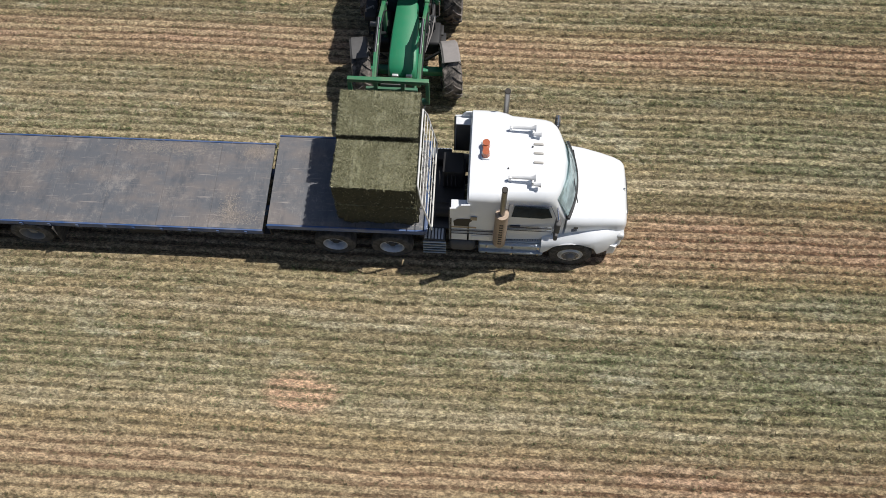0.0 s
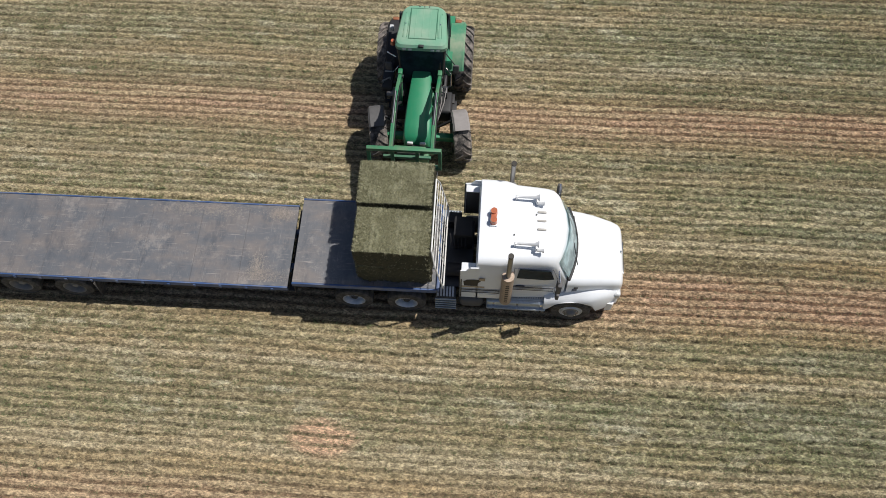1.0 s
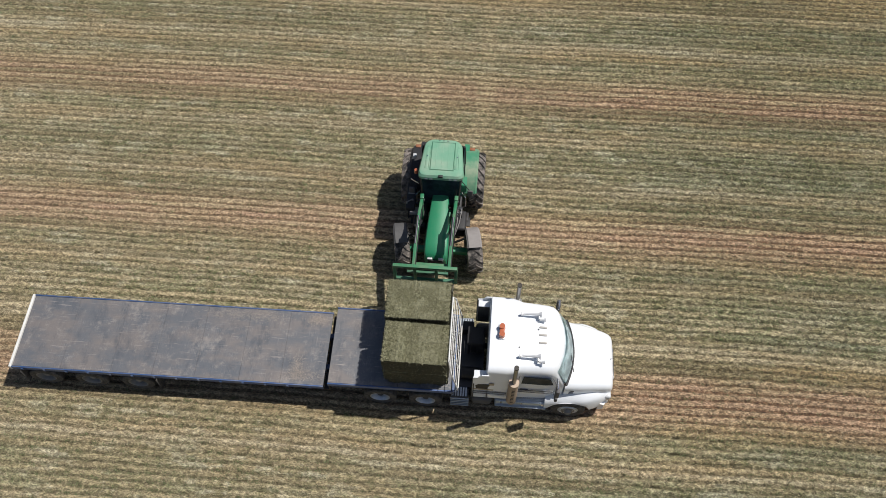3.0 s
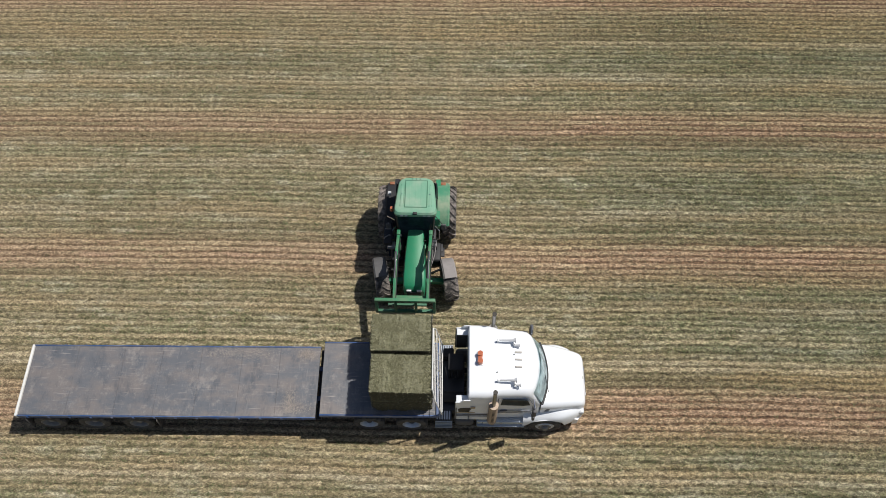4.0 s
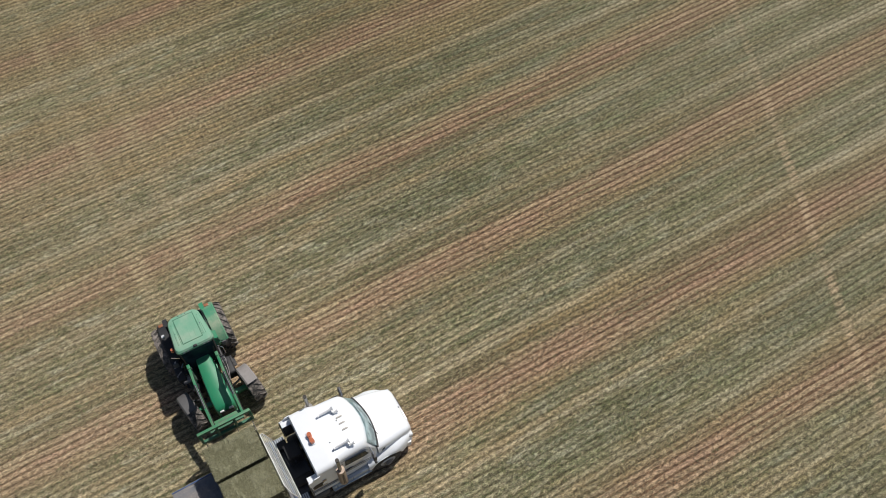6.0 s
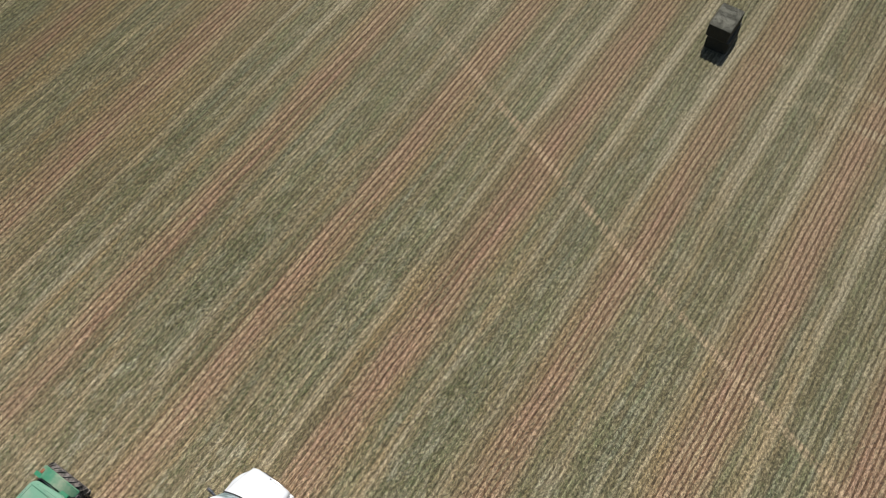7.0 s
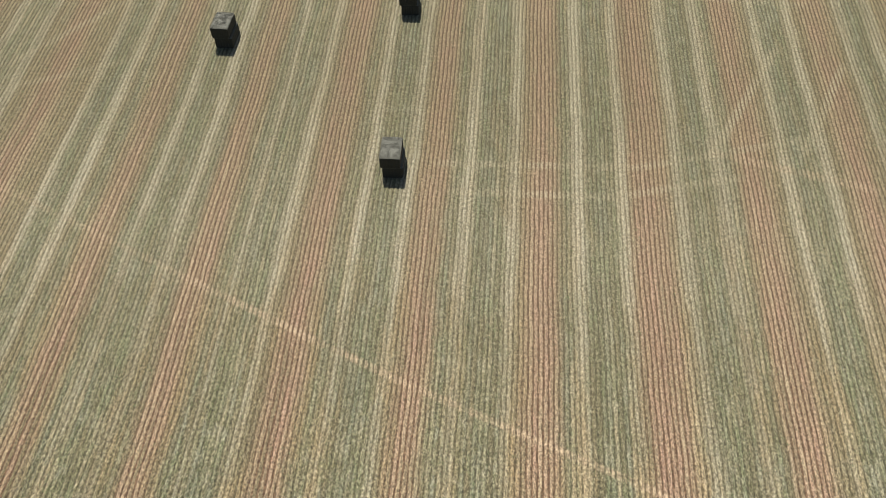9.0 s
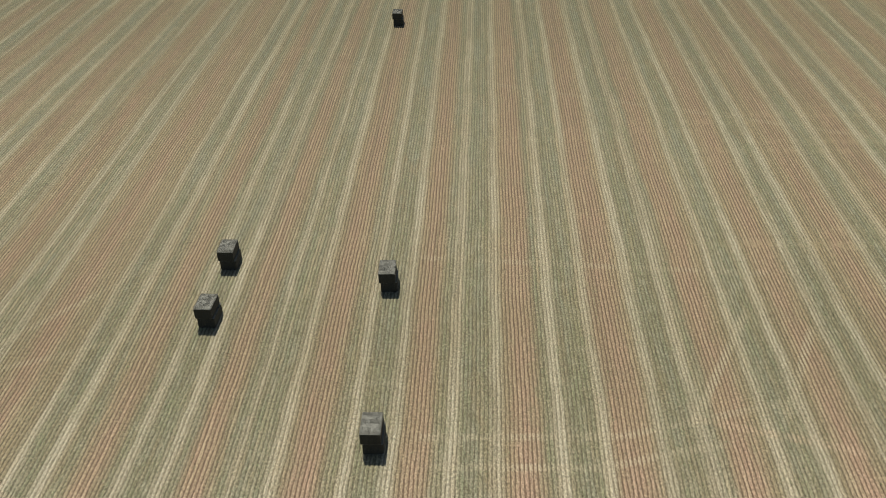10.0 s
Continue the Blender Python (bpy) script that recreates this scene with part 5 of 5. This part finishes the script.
        part("lower_arm", bar((x - 0.03, -0.93, 2.43), (x - 0.06, -2.36, 1.95), 0.10, 0.20, bevel=0.025), "green_worn", arm)
        part("knee_plate", box(x - 0.085, x + 0.035, -1.10, -0.78, 2.28, 2.52, 0.04), "green_worn", arm)
        part("lift_ram", rod((x, -0.1, 1.15), (x - 0.02, -1.0, 2.2), 0.045, seg=10), "dark_steel", arm)
        part("ram_rod", rod((x - 0.02, -0.9, 2.1), (x - 0.03, -1.15, 2.32), 0.025, seg=8), "chrome", arm)
        part("tilt_ram", rod((x - 0.03, -0.85, 2.60), (x - 0.05, -1.75, 2.40), 0.035, seg=10), "dark_steel", arm)
        part("tilt_link", bar((x - 0.05, -1.75, 2.40), (x - 0.06, -2.38, 2.15), 0.05, 0.06), "green_worn", arm)
        part("arm_pivot", rod((x - 0.09, 0.02, 2.13), (x + 0.09, 0.02, 2.13), 0.05, seg=12), "dark_steel", arm)
        part("pivot_ear", box(x - 0.06, x + 0.06, -0.02, 0.16, 2.16, 2.30, 0.02), "green_worn", arm)
        part("hose", pipe([(x + 0.05, 0.0, 1.9), (x + 0.06, -0.5, 2.42), (x + 0.05, -1.0, 2.56), (x + 0.02, -1.7, 2.2), (x, -2.3, 2.0)], 0.016, 6), "black", arm)
    part("arm_bridge", bar((-0.56, -2.24, 1.96), (0.52, -2.24, 1.96), 0.16, 0.10, bevel=0.02), "green_worn", t)
    fork = new("fork_carriage")
    fork.parent = t
    tagged(fork, "green bale fork carriage")
    y = -2.50
    part("top_bar", box(-1.21, 0.73, y - 0.05, y + 0.06, 2.25, 2.36, 0.012), "green_worn", fork)
    for x in (-1.17, -0.55, 0.10, 0.69):
        part("carriage_post", box(x - 0.045, x + 0.045, y - 0.04, y + 0.05, 1.46, 2.25, 0.01), "green_worn", fork)
    # lower bars are coloured as if in the top bar's shade
    part("low_bar", box(-1.21, 0.73, y - 0.05, y + 0.05, 1.47, 1.60, 0.012), "green_shaded", fork)
    part("mid_bar", box(-0.80, 0.45, y, y + 0.08, 1.88, 1.97, 0.012), "green_shaded", fork)
    part("quick_hitch", box(-0.45, 0.15, y + 0.08, y + 0.22, 1.70, 2.05, 0.03), "plastic", fork)
    # the cab end is moved a little forward to fit the camera's view
    for ob in list(t.children):
        if ob.name.split(".")[0] in ("rear_wheel", "rear_axle", "front_post", "rear_post", "side_glass", "front_glass", "rear_glass", "cab_base", "seat", "roof", "rear_guard"):
            ob.location.y -= 0.12
    for x in (-1.10, -0.5, 0.05, 0.62):
        part("tine", rod((x, y, 1.462), (x, y - 1.0, 1.456), 0.016, 0.008, 8), "dark_steel", fork)


# ---- hay bales ----
def bale_mesh(seed, lx, ly, lz, ripple=0.018, lumps=1.0):
    """A pressed block with bulging flakes, soft corners and a ragged skin."""
    rng = random.Random(seed)
    bm = bmesh.new()
    nx, ny, nz = 30, 28, 13
    made = {}

    def vert(i, j, k):
        if (i, j, k) not in made:
            u, v, w = 2 * i / nx - 1, 2 * j / ny - 1, 2 * k / nz - 1
            p = Vector((u * lx / 2, v * ly / 2, w * lz / 2))
            corner = sum(max(0.0, abs(c) - 0.86) / 0.14 for c in (u, v, w))
            pull = 1 - 0.018 * max(0.0, corner - 1.0) - 0.012 * max(0.0, corner - 2.0)
            p *= pull
            q = p * 3.1 + Vector((seed * 7.3, 0, 0))
            bump = lumps * (0.035 * noise.noise(q) + 0.022 * noise.noise(q * 3.1)) + ripple * math.sin(u * lx * 26 + 2 * noise.noise(q))
            if abs(u) > 0.9:
                bump += 2.4 * ripple * math.sin(p.y * 36 + 2.5 * noise.noise(q * 0.7))
            way = Vector((u ** 7, v ** 7, w ** 7))
            if way.length > 0:
                p += way.normalized() * (bump + rng.uniform(-0.008, 0.008))
            made[(i, j, k)] = bm.verts.new(p + Vector((0, 0, lz / 2)))
        return made[(i, j, k)]
    for i in range(nx):
        for j in range(ny):
            for k in (0, nz):
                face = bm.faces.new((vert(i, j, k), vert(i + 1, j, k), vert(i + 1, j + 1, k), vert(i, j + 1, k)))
                # top faces take the lighter slot, which paints the sunlight onto them
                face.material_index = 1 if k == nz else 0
    for i in range(nx):
        for k in range(nz):
            for j in (0, ny):
                bm.faces.new((vert(i, j, k), vert(i + 1, j, k), vert(i + 1, j, k + 1), vert(i, j, k + 1)))
    for j in range(ny):
        for k in range(nz):
            for i in (0, nx):
                bm.faces.new((vert(i, j, k), vert(i, j + 1, k), vert(i, j + 1, k + 1), vert(i, j, k + 1)))
    return bm


def fuzz_mesh(seed, lx, ly, lz, number, crown=4.5, longest=0.10):
    """Loose stems that stick out of the bale's skin."""
    rng = np.random.default_rng(seed)
    area = np.array([ly * lz, ly * lz, lx * lz, lx * lz, lx * ly])
    # weights pale stems to the top, so sides keep their painted shade
    area[4] *= crown
    face = rng.choice(5, number, p=area / area.sum())
    u, v = rng.uniform(-1, 1, number), rng.uniform(-1, 1, number)
    half = np.array([lx / 2, ly / 2, lz / 2])
    p, out = np.zeros((number, 3)), np.zeros((number, 3))
    for f, (ax, s, a, b) in enumerate(((0, 1, 1, 2), (0, -1, 1, 2), (1, 1, 0, 2), (1, -1, 0, 2), (2, 1, 0, 1))):
        m = face == f
        p[m, ax], p[m, a], p[m, b] = s * half[ax] * 0.995, u[m] * half[a], v[m] * half[b]
        out[m, ax] = s
    p[:, 2] += lz / 2
    p[:, 2] = np.maximum(p[:, 2], 0.05)
    lie = rng.normal(0, 1, (number, 3))
    lie /= np.linalg.norm(lie, axis=1)[:, None]
    way = lie + out * rng.uniform(0.15, 0.9, (number, 1))
    way /= np.linalg.norm(way, axis=1)[:, None]
    long = rng.uniform(0.025, longest, (number, 1)) * np.where(face == 4, 1.0, 0.6)[:, None]
    side = np.cross(way, rng.normal(0, 1, (number, 3)))
    side *= rng.uniform(0.003, 0.008, (number, 1)) / np.linalg.norm(side, axis=1)[:, None]
    tri = np.stack([p - side, p + side, p + way * long], 1)
    tri[:, :, 2] = np.maximum(tri[:, :, 2], 0.004)
    return tri


BALE = (1.80, 1.20, 0.78)
STACKS = ((39.38, -2.78, 0.5), (50.50, 9.72, -2.0), (57.40, 9.98, 0.6), (54.92, -2.22, 2.0), (112.05, 1.90, 0.0))


def build_bales():
    label = {"deck": "green-brown pressed hay bale stacked on the trailer deck",
             "field": "hay bale with painted-in shaded sides and lit top on mown field"}
    kinds = []
    for seed in range(4):
        first = thing("hay_bale", 0, 0, -50, label["deck"], "hay bale", "hay bales")
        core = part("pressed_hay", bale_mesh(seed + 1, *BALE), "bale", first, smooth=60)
        core.data.materials.append(MAT["bale_lit_top"])
        loose = triangles("loose_hay", fuzz_mesh(seed + 20, *BALE, 26000, 30.0, 0.06), MAT["loose_hay"], "", "")
        loose.parent = first
        kinds.append(first)
    used = [False] * 8
    for seed in range(4):
        first = thing("hay_bale", 0, 0, -50, label["field"], "hay bale", "hay bales")
        # dark core paints the sides' shade; the second slot is the lit top
        core = part("pressed_hay", bale_mesh(seed + 1, *BALE, 0.004, 0.5), "shaded_bale", first, smooth=60)
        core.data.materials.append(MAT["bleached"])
        loose = triangles("loose_hay", fuzz_mesh(seed + 40, *BALE, 14000, 24.0, 0.06), MAT["grey_hay"], "", "")
        loose.parent = first
        kinds.append(first)

    def put(k, m, text, grp):
        if used[k]:
            ob = copy_thing(kinds[k], m)
        else:
            ob, used[k] = kinds[k], True
            ob.matrix_basis = m
        tagged(ob, text, "hay bale", grp)
    h = BALE[2]
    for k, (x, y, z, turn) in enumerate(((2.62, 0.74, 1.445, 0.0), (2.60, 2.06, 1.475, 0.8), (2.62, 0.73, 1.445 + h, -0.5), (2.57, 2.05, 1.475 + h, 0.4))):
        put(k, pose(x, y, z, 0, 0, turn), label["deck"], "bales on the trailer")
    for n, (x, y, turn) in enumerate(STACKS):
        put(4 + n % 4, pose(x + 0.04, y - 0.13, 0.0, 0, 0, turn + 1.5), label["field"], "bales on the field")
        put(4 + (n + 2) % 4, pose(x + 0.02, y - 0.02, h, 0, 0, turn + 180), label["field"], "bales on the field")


def scatter(name, spots, z, number, label, low=-200.0, high=200.0):
    """Wisps of dropped hay."""
    rng = np.random.default_rng(len(spots) + number)
    pts = []
    for x, y, rx, ry in spots:
        n = number
        px, py = rng.normal(x, rx, n), rng.normal(y, ry, n)
        keep = (py > low) & (py < high)
        px, py = px[keep], py[keep]
        n = len(px)
        turn, long, wide = rng.uniform(0, 6.28, n), rng.uniform(0.03, 0.08, n), rng.uniform(0.0015, 0.004, n)
        c, s = np.cos(turn), np.sin(turn)
        base = np.stack([px, py, np.full(n, z) + rng.uniform(0.002, 0.012, n)], 1)
        side = np.stack([-s * wide, c * wide, np.zeros(n)], 1)
        tip = base + np.stack([c * long, s * long, rng.uniform(-0.002, 0.02, n)], 1)
        pts.append(np.stack([base - side, base + side, tip], 1))
    triangles(name, np.concatenate(pts), MAT["litter"], label, "hay litter")


build_trailer()
build_truck()
build_tractor()
build_bales()
scatter("deck_hay_litter", ((-0.72, 0.26, 0.26, 0.13), (-0.95, 0.5, 0.10, 0.2), (-0.55, 2.1, 0.16, 0.1), (-2.2, 2.1, 0.4, 0.12), (-3.2, 2.12, 0.4, 0.1)),
        1.11, 700, "thin wisps of dropped hay on the steel deck", 0.1, 2.3)
scatter("field_hay_litter", [(x, y, 1.15, 0.95) for x, y, _ in STACKS], 0.02, 900, "pale loose hay dropped round the bales on the field")
